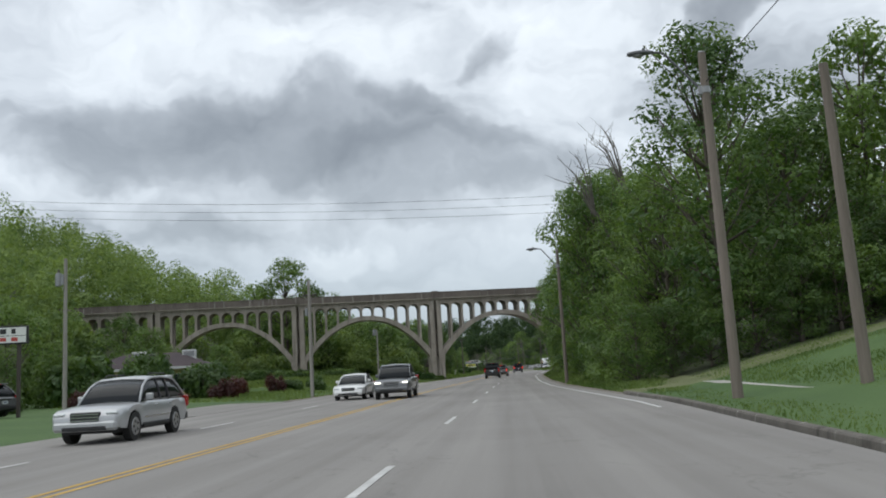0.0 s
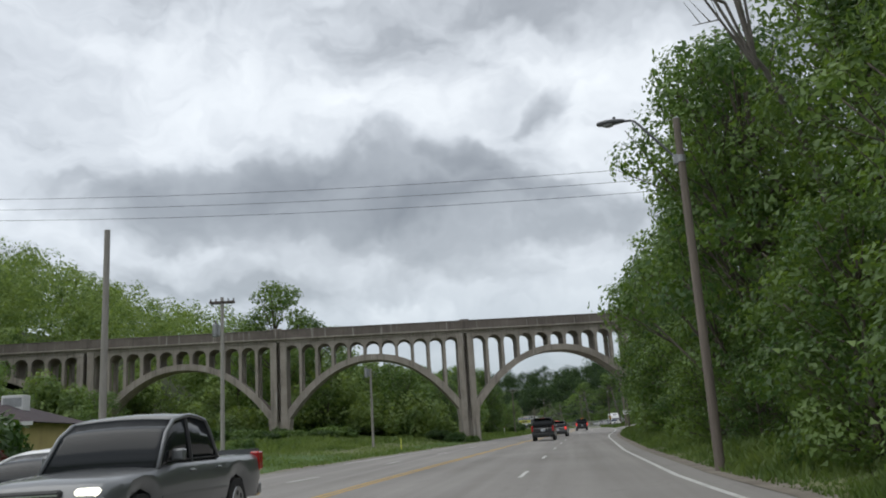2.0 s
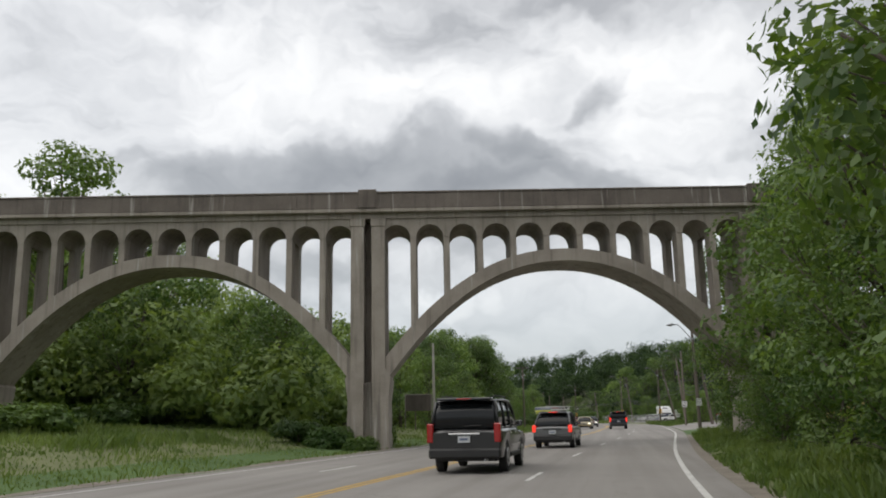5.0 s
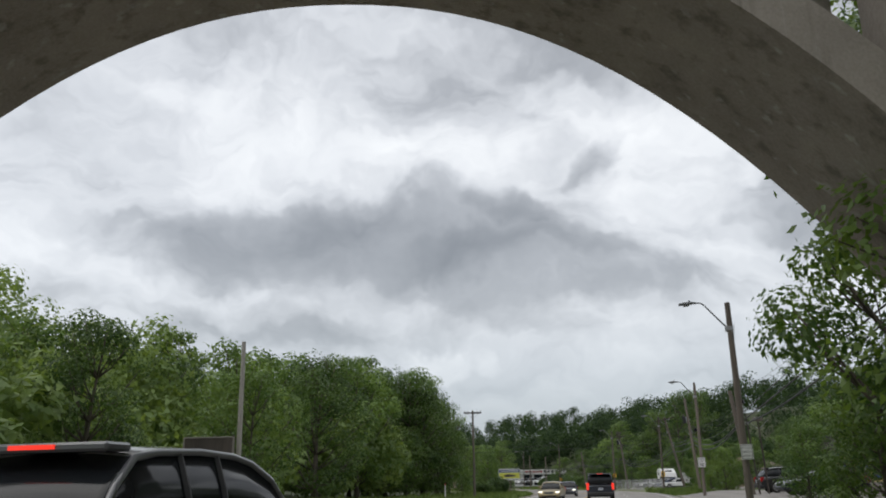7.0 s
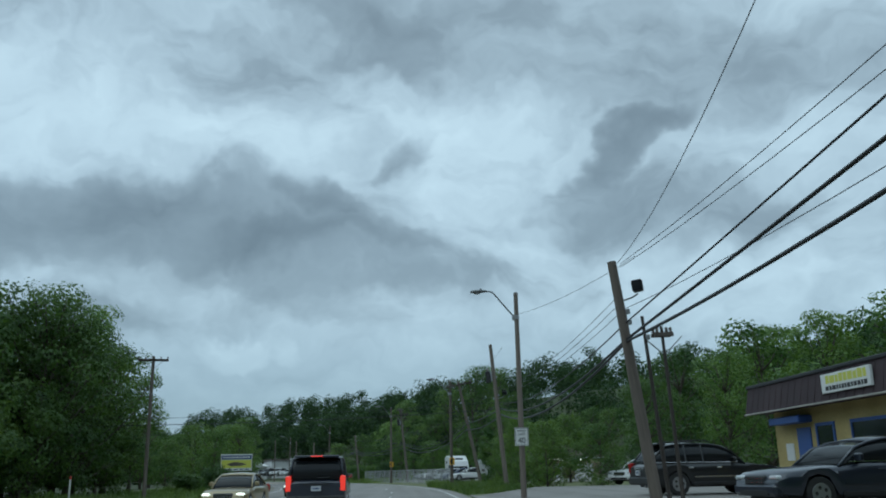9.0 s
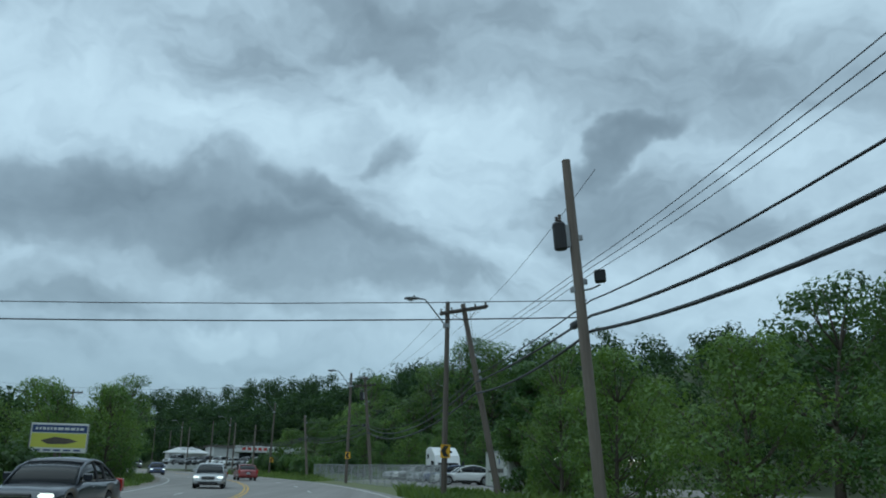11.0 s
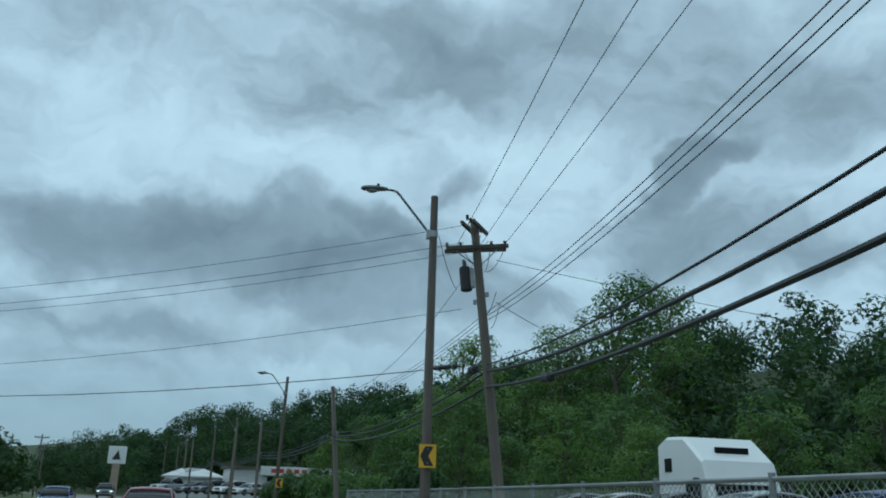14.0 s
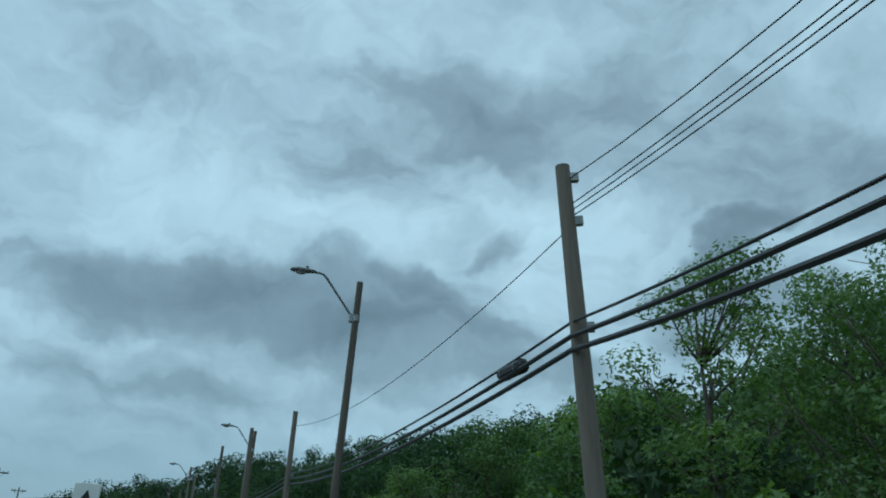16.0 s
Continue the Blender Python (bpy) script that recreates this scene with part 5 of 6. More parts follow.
def car(name, shape, paint, x, y, z, heading, label, lit=False, category="car", group="", rails=False):
    """A car; its own +y is ahead. heading: degrees from +y, to the left."""
    S = SHAPES[shape]
    L, W, H, belt, hood, clear = S["L"], S["W"], S["H"], S["belt"], S["hood"], S["clear"]
    t = thing(name, x, y, z, heading, label, category, group)
    half = W / 2

    def Y(u):
        return L / 2 - u

    # lower body, with wheel arches cut as notches in the sill line
    secs = []
    us = sorted({0.0, 0.03, 0.1, 0.22, 0.5, S["cowl"], S["cowl"] + 0.5, L * 0.5, L - 0.35, L - 0.2, L - 0.08, L - 0.03, L} | {c + d for c in (S["front"], S["rear"]) for d in (-S["tyre"] - 0.09, -S["tyre"] * 0.72, 0.0, S["tyre"] * 0.72, S["tyre"] + 0.09)})
    for u in us:
        nose, rear = min(1, u / 0.25), min(1, (L - u) / 0.22)
        w = half * (0.86 + 0.14 * min(nose, 1) ** 0.5) * (0.93 + 0.07 * rear ** 0.5)
        if u < S["cowl"]:
            top = hood - 0.13 * (1 - u / S["cowl"]) ** 1.5 - 0.16 * (1 - nose) ** 2
        elif shape == "sedan" and u > S["tail"]:
            top = belt + 0.04 - 0.10 * ((u - S["tail"]) / (L - S["tail"])) ** 2
        else:
            top = hood + (belt - hood) * min(1, (u - S["cowl"]) / 0.5)
        top -= 0.12 * (1 - rear) ** 2
        low = clear
        for c in (S["front"], S["rear"]):
            d = abs(u - c) / (S["tyre"] + 0.085)
            if d < 1:
                low = max(low, S["tyre"] + (S["tyre"] + 0.07) * math.sqrt(max(0, 1 - d * d)) * 0.98)
        low = max(low, clear + 0.1 * (1 - nose) + 0.08 * (1 - rear))
        mid = (low + top) / 2 + 0.05
        if mid < low + 0.02:
            mid = low + 0.02
        side = [(0.95, low), (1.0, mid - 0.3 * (mid - low)), (1.0, mid + 0.35 * (top - mid)), (0.985, top - 0.09), (0.955, top - 0.035), (0.89, top), (0.5, top + 0.028 * nose)]
        secs.append([(-w * k, Y(u), zz) for k, zz in side] + [(0, Y(u), top + 0.04 * nose)] + [(w * k, Y(u), zz) for k, zz in side[::-1]])
    body = part("body", lofted(secs), paint, t, "", True)
    body.data.set_sharp_from_angle(angle=radians(38))
    part("underbody", boxed(-half * 0.8, half * 0.8, -L / 2 + 0.3, L / 2 - 0.3, clear - 0.1, clear + 0.25), "trim_black", t)
    # glasshouse: an arched roofline from the cowl to the tail, split into screens, side glass and roof
    c0, r0, r1, tl = S["cowl"], S["roof0"], S["roof1"], S["tail"]
    wb, wr = half * 0.90, half * 0.72 if shape != "van" else half * 0.78
    if shape in ("suv", "pickup"):
        wr = half * 0.79
    z0, z1 = belt + 0.01, H - 0.03
    knots = [(c0, hood), (c0 + (r0 - c0) * 0.55, hood + (z1 - hood) * 0.66), (r0, z1 - 0.07), (r0 + 0.35, z1 - 0.01), ((r0 + r1) / 2, z1 + 0.012), (r1 - 0.3, z1 - 0.012), (r1, z1 - 0.06), (r1 + (tl - r1) * 0.5, z0 + (z1 - z0) * (0.56 if shape != "sedan" else 0.52)), (tl, z0)]

    def skin(name, ks, mat, sides, lift=0.0, label=""):
        """One piece of the glasshouse over the given knots: its top, or one of its flanks."""
        bm = bmesh.new()
        last = None
        for u, z in ks:
            f = max(0.0, min(1.0, (z - z0) / (z1 - z0)))
            w = wb + (wr - wb) * f ** 1.15
            if sides:
                low = hood + (z0 - hood) * max(0.0, min(1.0, (u - c0) / 0.5))
                pts = [(sides * wb, Y(u), min(low, z)), (sides * (wb + (w - wb) * 0.5 + 0.012), Y(u), (min(low, z) + z) / 2), (sides * w, Y(u), z)]
            else:
                pts = [(k * (w + lift), Y(u), z + lift + 0.05 * (1 - k * k) * f) for k in (-1, -0.86, -0.5, 0, 0.5, 0.86, 1)]
            ring = [bm.verts.new(p) for p in pts]
            if last:
                for a in range(len(ring) - 1):
                    bm.faces.new((last[a], last[a + 1], ring[a + 1], ring[a]))
            last = ring
        bmesh.ops.remove_doubles(bm, verts=bm.verts, dist=0.002)
        bmesh.ops.recalc_face_normals(bm, faces=bm.faces)
        bmesh.ops.solidify(bm, geom=bm.faces[:], thickness=0.02)
        return part(name, bm, mat, t, label, True)

    skin("windscreen", knots[:3], "car_glass", 0, 0.0, "dark sloping windscreen")
    skin("roof", knots[2:7], paint, 0, 0.012)
    skin("rear_window", knots[6:], "car_glass", 0, 0.0, "dark tinted rear window")
    for sx in (-1, 1):
        skin("side_window", knots, "car_glass", sx, 0.0, "dark tinted glass")
        part("roof_edge", tubed([(sx * (wb + (wr - wb) * max(0, min(1, (z - z0) / (z1 - z0))) ** 1.15 + 0.004), Y(u), z - 0.005) for u, z in knots], 0.034, 6), paint, t, "", True)
        part("window_line", tubed([(sx * (wb + 0.012), Y(c0 + 0.25), z0 + 0.012), (sx * (wb + 0.014), Y(tl - 0.1), z0 + 0.02)], 0.013, 5), "chrome" if rails or shape == "sedan" else "trim_black", t)
    part("cabin", boxed(-wr * 0.86, wr * 0.86, Y(r1), Y(r0), hood - 0.1, z1 - 0.12), "trim_black", t, "dark cabin lining")
    doors = [r0 + (r1 - r0) * 0.36] if shape == "pickup" else [r0 + 0.42 + (r1 - r0) * 0.12, r0 + (r1 - r0) * (0.66 if shape != "sedan" else 0.95)]
    for sx in (-1, 1):
        for u in doors:
            part("pillar", tubed([(sx * (wb + 0.004), Y(u), z0 - 0.02), (sx * (wb + (wr - wb) * 0.5 + 0.012), Y(u), (z0 + z1) / 2), (sx * (wr + 0.004), Y(u), z1 - 0.03)], [0.04, 0.038, 0.035], 6), "trim_black" if paint != "paint_black" else paint, t)
        mir = part("wing_mirror", boxed(sx * (half + 0.02) - 0.1, sx * (half + 0.02) + 0.1, Y(c0 + 0.42) - 0.06, Y(c0 + 0.42) + 0.06, belt + 0.02, belt + 0.19, 0.03), paint, t)
        part("mirror_glass", boxed(sx * (half + 0.02) - 0.08, sx * (half + 0.02) + 0.08, Y(c0 + 0.42) - 0.064, Y(c0 + 0.42) - 0.0605, belt + 0.04, belt + 0.17), "chrome", mir)
        part("sill", boxed(sx * half * 0.95 - 0.05, sx * half * 0.95 + 0.05, Y(S["rear"] - 0.5), Y(S["front"] + 0.5), clear - 0.05, clear + 0.07, 0.02), "trim_black", t)
        part("side_trim", boxed(sx * half * 1.003 - 0.012, sx * half * 1.003 + 0.012, Y(S["rear"] - 0.55), Y(S["front"] + 0.55), (clear + belt) / 2 - 0.12, (clear + belt) / 2 - 0.08), "chrome" if rails else paint, t)
        for u in (c0 + 0.95, c0 + 1.95):
            if u < S["rear"] + 0.2:
                part("door_handle", boxed(sx * half * 0.992 - 0.02, sx * half * 0.992 + 0.02, Y(u) - 0.09, Y(u) + 0.09, belt - 0.16, belt - 0.12, 0.01), "chrome" if rails else paint, t)
        if rails:
            part("roof_rail", tubed([(sx * wr * 0.9, Y(r0 + 0.3), z1 + 0.05), (sx * wr * 0.9, Y(r0 + 0.4), z1 + 0.11), (sx * wr * 0.9, Y(r1 - 0.4), z1 + 0.11), (sx * wr * 0.9, Y(r1 - 0.3), z1 + 0.05)], 0.02, 6), "trim_black", t)
        for u in (S["front"], S["rear"]):
            wx, R = sx * (half - 0.13), S["tyre"]
            w = thing("wheel")
            w.parent = t
            w.matrix_basis = pose(wx, Y(u), R)
            bm = tubed([(-0.11, 0, 0), (-0.10, 0, 0), (0.10, 0, 0), (0.11, 0, 0)], [R * 0.86, R, R, R * 0.86], 20)
            part("tyre", bm, "tyre", w)
            rim = tubed([(sx * 0.095, 0, 0), (sx * 0.122, 0, 0)], [R * 0.66, R * 0.62], 20)
            part("rim", rim, "rim", w)
            for k in range(5):
                a = math.tau * k / 5
                part("gap", tubed([(sx * 0.119, R * 0.36 * math.cos(a), R * 0.36 * math.sin(a)), (sx * 0.1245, R * 0.36 * math.cos(a), R * 0.36 * math.sin(a))], R * 0.13, 6), "trim_black", w)
        # lamps
        hz = hood - 0.22
        part("head_lamp", boxed(sx * half * 0.74 - 0.16, sx * half * 0.74 + 0.16, L / 2 - 0.17, L / 2 - 0.015, hz - 0.045, hz + 0.065, 0.04), "head_lit" if lit == "head" else "head_lamp", t)
        th = 0.5 if shape == "suv" else 0.34 if shape != "van" else 0.5
        tz = belt - 0.12
        part("tail_lamp", boxed(sx * (half * 0.9) - 0.11, sx * (half * 0.9) + 0.07, -L / 2 - 0.012, -L / 2 + 0.22, tz - th / 2, tz + th / 2, 0.025), "tail_lit" if lit == "tail" else "tail_red", t)
    part("rear_bumper", boxed(-half * 0.96, half * 0.96, -L / 2 - 0.07, -L / 2 + 0.2, clear - 0.02, clear + 0.24, 0.05), "trim_black" if shape in ("suv", "crossover") else paint, t)
    part("front_bumper", boxed(-half * 0.9, half * 0.9, L / 2 - 0.22, L / 2 + 0.05, clear - 0.02, clear + 0.24, 0.07), paint, t)
    part("lower_grille", boxed(-half * 0.62, half * 0.62, L / 2 - 0.1, L / 2 + 0.056, clear + 0.0, clear + 0.11, 0.015), "trim_black", t)
    gr = part("grille", boxed(-half * 0.42, half * 0.42, L / 2 - 0.1, L / 2 + 0.012, hood - 0.42, hood - 0.16, 0.03), "trim_black", t)
    for k in range(3):
        part("grille_bar", boxed(-half * 0.4, half * 0.4, L / 2 + 0.012, L / 2 + 0.022, hood - 0.38 + 0.075 * k, hood - 0.36 + 0.075 * k), "chrome", gr)
    pl = part("number_plate", boxed(-0.16, 0.16, -L / 2 - 0.075, -L / 2 - 0.02, belt - 0.36, belt - 0.2), "plate", t, "white number plate with blurred marks")
    part("bar", boxed(-0.11, 0.11, -L / 2 - 0.079, -L / 2 - 0.076, belt - 0.305, belt - 0.25), "plate_bar", pl)
    part("tailgate_trim", boxed(-0.42, 0.42, -L / 2 - 0.028, -L / 2 + 0.05, belt - 0.17, belt - 0.12, 0.01), "chrome" if rails else "trim_black", t)
    if shape in ("suv", "crossover", "van"):
        part("spoiler", boxed(-wr * 0.95, wr * 0.95, Y(r1) - 0.26, Y(r1) + 0.05, z1 - 0.02, z1 + 0.05, 0.02), paint, t)
        part("brake_light", boxed(-0.2, 0.2, Y(r1) - 0.275, Y(r1) - 0.25, z1 - 0.0, z1 + 0.035), "tail_lit" if lit == "tail" else "tail_red", t)
        part("wiper", tubed([(0.0, Y(tl) - 0.01, z0 + 0.05), (0.45, Y(tl) - 0.0, z0 + 0.07)], 0.012, 5), "trim_black", t)
    if shape == "pickup":
        part("bed_wall", boxed(-half * 0.95, half * 0.95, -L / 2 + 0.02, -L / 2 + 0.1, belt - 0.1, belt + 0.1), paint, t)
    part("exhaust", tubed([(half * 0.55, -L / 2 + 0.3, clear - 0.06), (half * 0.55, -L / 2 - 0.03, clear - 0.06)], 0.035, 8), "steel", t)
    return t


def build_cars():
    # on the road
    car("large_suv", "suv", "paint_black", axis(112) - 1.95, 112, 0, -1, "large glossy black sport utility with tinted windows on the road", category="car", rails=True)
    car("crossover", "crossover", "paint_grey", axis(130) - 1.9, 130, 0, -3, "dark grey crossover with lit tail lamps on the road", "tail")
    car("crossover", "crossover", "paint_silver", -10.9, 23.2, 0, 181, "silver crossover with chrome grille in the oncoming lane", rails=True)
    car("sedan", "sedan", "paint_white", -9.2, 49.5, 0, 181, "white sedan in the oncoming lane", False)
    car("pickup_truck", "pickup", "paint_grey", -6.4, 47.5, 0, 181, "dark grey pickup truck with headlights on, oncoming", "head", category="truck")
    car("sedan", "sedan", "paint_gold", axis(194) - 6.0, 194, 0, 178, "gold sedan with headlights lit, oncoming", "head")
    car("large_suv", "suv", "paint_navy", axis(189) - 1.9, 189, 0, 2, "large dark sport utility with lit tail lamps on the road", "tail")
    car("sedan", "sedan", "paint_red", axis(276) - 1.9, 276, 0, 16, "dark red sedan on the road")
    car("sedan", "sedan", "paint_navy", axis(214) - 5.8, 214, 0, 180, "dark sedan in the oncoming lane", "head")
    car("sedan", "sedan", "paint_silver", axis(246) - 5.8, 246, 0, 188, "silver sedan in the oncoming lane", "head")
    car("sedan", "sedan", "paint_blue", axis(300) - 8.6, 300, 0, 198, "blue sedan in the oncoming lane", "head")
    car("crossover", "crossover", "paint_grey", axis(345) - 6.5, 345, 0.4, 200, "grey crossover far off in the oncoming lane", "head")
    # diner drive
    car("sedan", "sedan", "paint_white", -31, 46.5, 0.3, 70, "white sedan parked by the diner")
    car("crossover", "crossover", "paint_grey", -27.5, 41, 0.3, 75, "dark car parked by the diner drive")
    # shop forecourt
    car("crossover", "crossover", "paint_black", 15.2, 186.6, 0.45, -84, "black crossover parked nose-in on the forecourt", rails=True)
    car("sedan", "sedan", "paint_navy", 14.7, 175.8, 0.45, 98, "dark grey sedan parked on the forecourt")
    car("sedan", "sedan", "paint_white", 18.8, 207, 0.45, 128, "white sedan parked at the back of the forecourt")
    # sales lot behind the fence
    rng = random.Random(8)
    paints = ["paint_silver", "paint_white", "paint_grey", "paint_silver", "paint_blue", "paint_white"]
    for k in range(6):
        car("sedan", "sedan", paints[k], 8.6 + 0.55 * k + k * 0.2, 279.5 - 4.6 * k + 0.8, 0.3, 100 + rng.uniform(-4, 4), "used " + paints[k][6:] + " sedan parked in a row behind the fence", group="cars in the lot")
    # far used-car lot
    for k in range(12):
        sh = rng.choice(("sedan", "van", "sedan", "crossover", "pickup"))
        pn = rng.choice(("white", "silver", "white", "grey", "navy", "white"))
        car("used_car", sh, "paint_" + pn, -31 + 2.7 * k * 0.95, 352 - 0.8 * k + 0.9 * (k % 2), 1.15, 150 + rng.uniform(-8, 8), pn + " used car in a row before the repair shop", group="cars at the repair shop")


build_cars()


# ---- lorry and trailer ----
M["lorry_white"] = plain("lorry_white_paint", (0.74, 0.74, 0.73), 0.3, 0, 0.6)


def semi_truck():
    t = thing("semi_truck", 11.6, 271.5, -0.55, 196, "white long-nosed semi truck with a high sleeper roof, parked", "truck")
    prof = [(-1.1, 1.0), (-1.1, 3.75), (-0.6, 3.95), (0.4, 3.9), (1.35, 3.2), (1.55, 2.55), (1.75, 1.95), (1.75, 1.0)]
    secs = []
    for x, k in ((-1.2, 0.93), (-1.12, 1.0), (1.12, 1.0), (1.2, 0.93)):
        secs.append([(x, yy * (1 if k == 1 else 0.98), 1.0 + (zz - 1.0) * (1 if k == 1 else 0.97)) for yy, zz in prof])
    part("cab", lofted(secs), "lorry_white", t)
    nose = [[(-w, yy, 0.75), (-w, yy, zt - 0.15), (-w * 0.8, yy, zt), (w * 0.8, yy, zt), (w, yy, zt - 0.15), (w, yy, 0.75)] for yy, w, zt in ((1.7, 1.05, 1.95), (2.6, 1.0, 1.82), (3.2, 0.92, 1.68), (3.35, 0.8, 1.5))]
    part("bonnet", lofted(nose), "lorry_white", t)
    bm = bmesh.new()
    v = [bm.verts.new(p) for p in ((-1.0, 1.80, 1.98), (1.0, 1.80, 1.98), (0.98, 1.585, 2.55), (-0.98, 1.585, 2.55))]
    bm.faces.new(v)
    bmesh.ops.solidify(bm, geom=bm.faces[:], thickness=0.03)
    part("windscreen", bm, "car_glass", t, "dark windscreen")
    part("roof_window", boxed(-0.55, 0.55, 1.0, 1.06, 3.42, 3.6), "car_glass", t)
    for sx in (-1, 1):
        part("side_window", boxed(sx * 1.205 - 0.01, sx * 1.205 + 0.01, 0.45, 1.25, 2.0, 2.6), "car_glass", t)
        part("sleeper_window", boxed(sx * 1.205 - 0.01, sx * 1.205 + 0.01, -0.7, -0.3, 2.9, 3.3), "car_glass", t)
        part("wing_mirror", boxed(sx * 1.5 - 0.1, sx * 1.5 + 0.1, 1.45, 1.55, 1.9, 2.7, 0.03), "trim_black", t)
        part("head_lamp", boxed(sx * 0.85 - 0.14, sx * 0.85 + 0.14, 3.2, 3.36, 1.05, 1.25, 0.03), "head_lamp", t)
        part("fuel_tank", tubed([(sx * 0.95, -1.6, 0.75), (sx * 0.95, 0.2, 0.75)], 0.32, 12), "chrome", t)
        for yy in (2.5, -2.2, -3.4):
            w = thing("wheel")
            w.parent = t
            w.matrix_basis = pose(sx * 1.05, yy, 0.52)
            part("tyre", tubed([(-0.14, 0, 0), (-0.12, 0, 0), (0.12, 0, 0), (0.14, 0, 0)], [0.45, 0.52, 0.52, 0.45], 18), "tyre", w)
            part("rim", tubed([(sx * 0.12, 0, 0), (sx * 0.15, 0, 0)], [0.3, 0.26], 16), "rim", w)
    part("frame", boxed(-0.45, 0.45, -4.0, 3.0, 0.65, 0.95), "trim_black", t)
    part("grille", boxed(-0.55, 0.55, 3.33, 3.38, 0.85, 1.42, 0.02), "chrome", t)
    part("bumper", boxed(-1.15, 1.15, 3.2, 3.48, 0.4, 0.75, 0.06), "chrome", t)


def box_trailer():
    t = thing("box_trailer", 12.95, 236.4, 0.1, 3, "white box cargo trailer with blurred lettering and panel seams, parked", "trailer")
    part("body", boxed(-1.05, 1.05, -3.1, 3.1, 0.5, 2.25, 0.05), "lorry_white", t)
    for k in range(7):
        part("seam", boxed(-1.057, -1.051, -3.0 + k, -2.97 + k, 0.55, 2.2), "steel", t)
    part("rail", boxed(-1.07, 1.07, -3.12, 3.12, 2.2, 2.29, 0.02), "steel", t)
    part("rail", boxed(-1.07, 1.07, -3.12, 3.12, 0.45, 0.55, 0.02), "steel", t)
    for k, (y0, y1) in enumerate(((-1.9, -1.65), (-1.55, -1.3), (-1.2, -0.95), (-0.85, -0.6), (-0.5, -0.25), (-0.15, 0.1), (0.9, 2.3))):
        part("bar", boxed(-1.064, -1.058, y0, y1, 1.2, 1.42 if k < 6 else 1.3), "pole_dark", t)
    part("emblem", tubed([(-1.064, -0.9, 1.75), (-1.058, -0.9, 1.75)], 0.15, 14), "sign_blue", t)
    part("end_door", boxed(-0.9, 0.9, 3.1, 3.13, 0.6, 2.1), "lorry_white", t)
    part("end_panel", boxed(-0.95, 0.95, -3.13, -3.1, 0.6, 2.15), "lorry_white", t)
    part("end_lamp", boxed(-0.75, -0.5, -3.15, -3.13, 1.7, 1.9, 0.01), "lamp_grey", t)
    for y0 in (-0.5, 0.4):
        for sx in (-1, 1):
            part("tyre", tubed([(sx * 1.04, y0, 0.3), (sx * 0.82, y0, 0.3)], 0.34, 18), "tyre", t)
    part("drawbar", prismed([(-0.06, 0.42), (0.06, 0.42), (0.06, 0.52), (-0.06, 0.52)], 3.1, 4.3), "steel", t)
    part("jack_leg", boxed(-0.05, 0.05, 4.0, 4.1, 0.05, 0.5), "steel", t)


semi_truck()
box_trailer()


# ---- buildings ----
M["wall_yellow"] = varied("yellow_painted_wall", (0.34, 0.265, 0.10), (0.56, 0.45, 0.19), 0.85, s1=0.7, s2=12)
M["roof_maroon"] = varied("dark_maroon_fascia", (0.026, 0.016, 0.02), (0.055, 0.036, 0.04), 0.8, s1=0.7, s2=12, stretch=(1, 1, 0.2))
M["wall_tan"] = varied("tan_masonry", (0.24, 0.18, 0.135), (0.38, 0.30, 0.23), 0.9, s1=0.8, s2=10)
M["roof_brown"] = varied("brown_shingles", (0.08, 0.06, 0.048), (0.16, 0.125, 0.10), 0.9, s1=1, s2=12)
M["wall_white"] = varied("white_siding", (0.48, 0.48, 0.47), (0.68, 0.68, 0.67), 0.8, s1=0.8, s2=12, stretch=(1, 1, 4))
M["blue_trim"] = plain("blue_painted_trim", (0.04, 0.09, 0.30), 0.5)
M["window_dark"] = plain("shop_window_glass", (0.02, 0.025, 0.03), 0.08, 0, 0.3)
M["tube_light"] = plain("lit_fluorescent_strip", (0.9, 0.85, 0.75), 0.5, 0, 0, 5.0, (1.0, 0.86, 0.66))


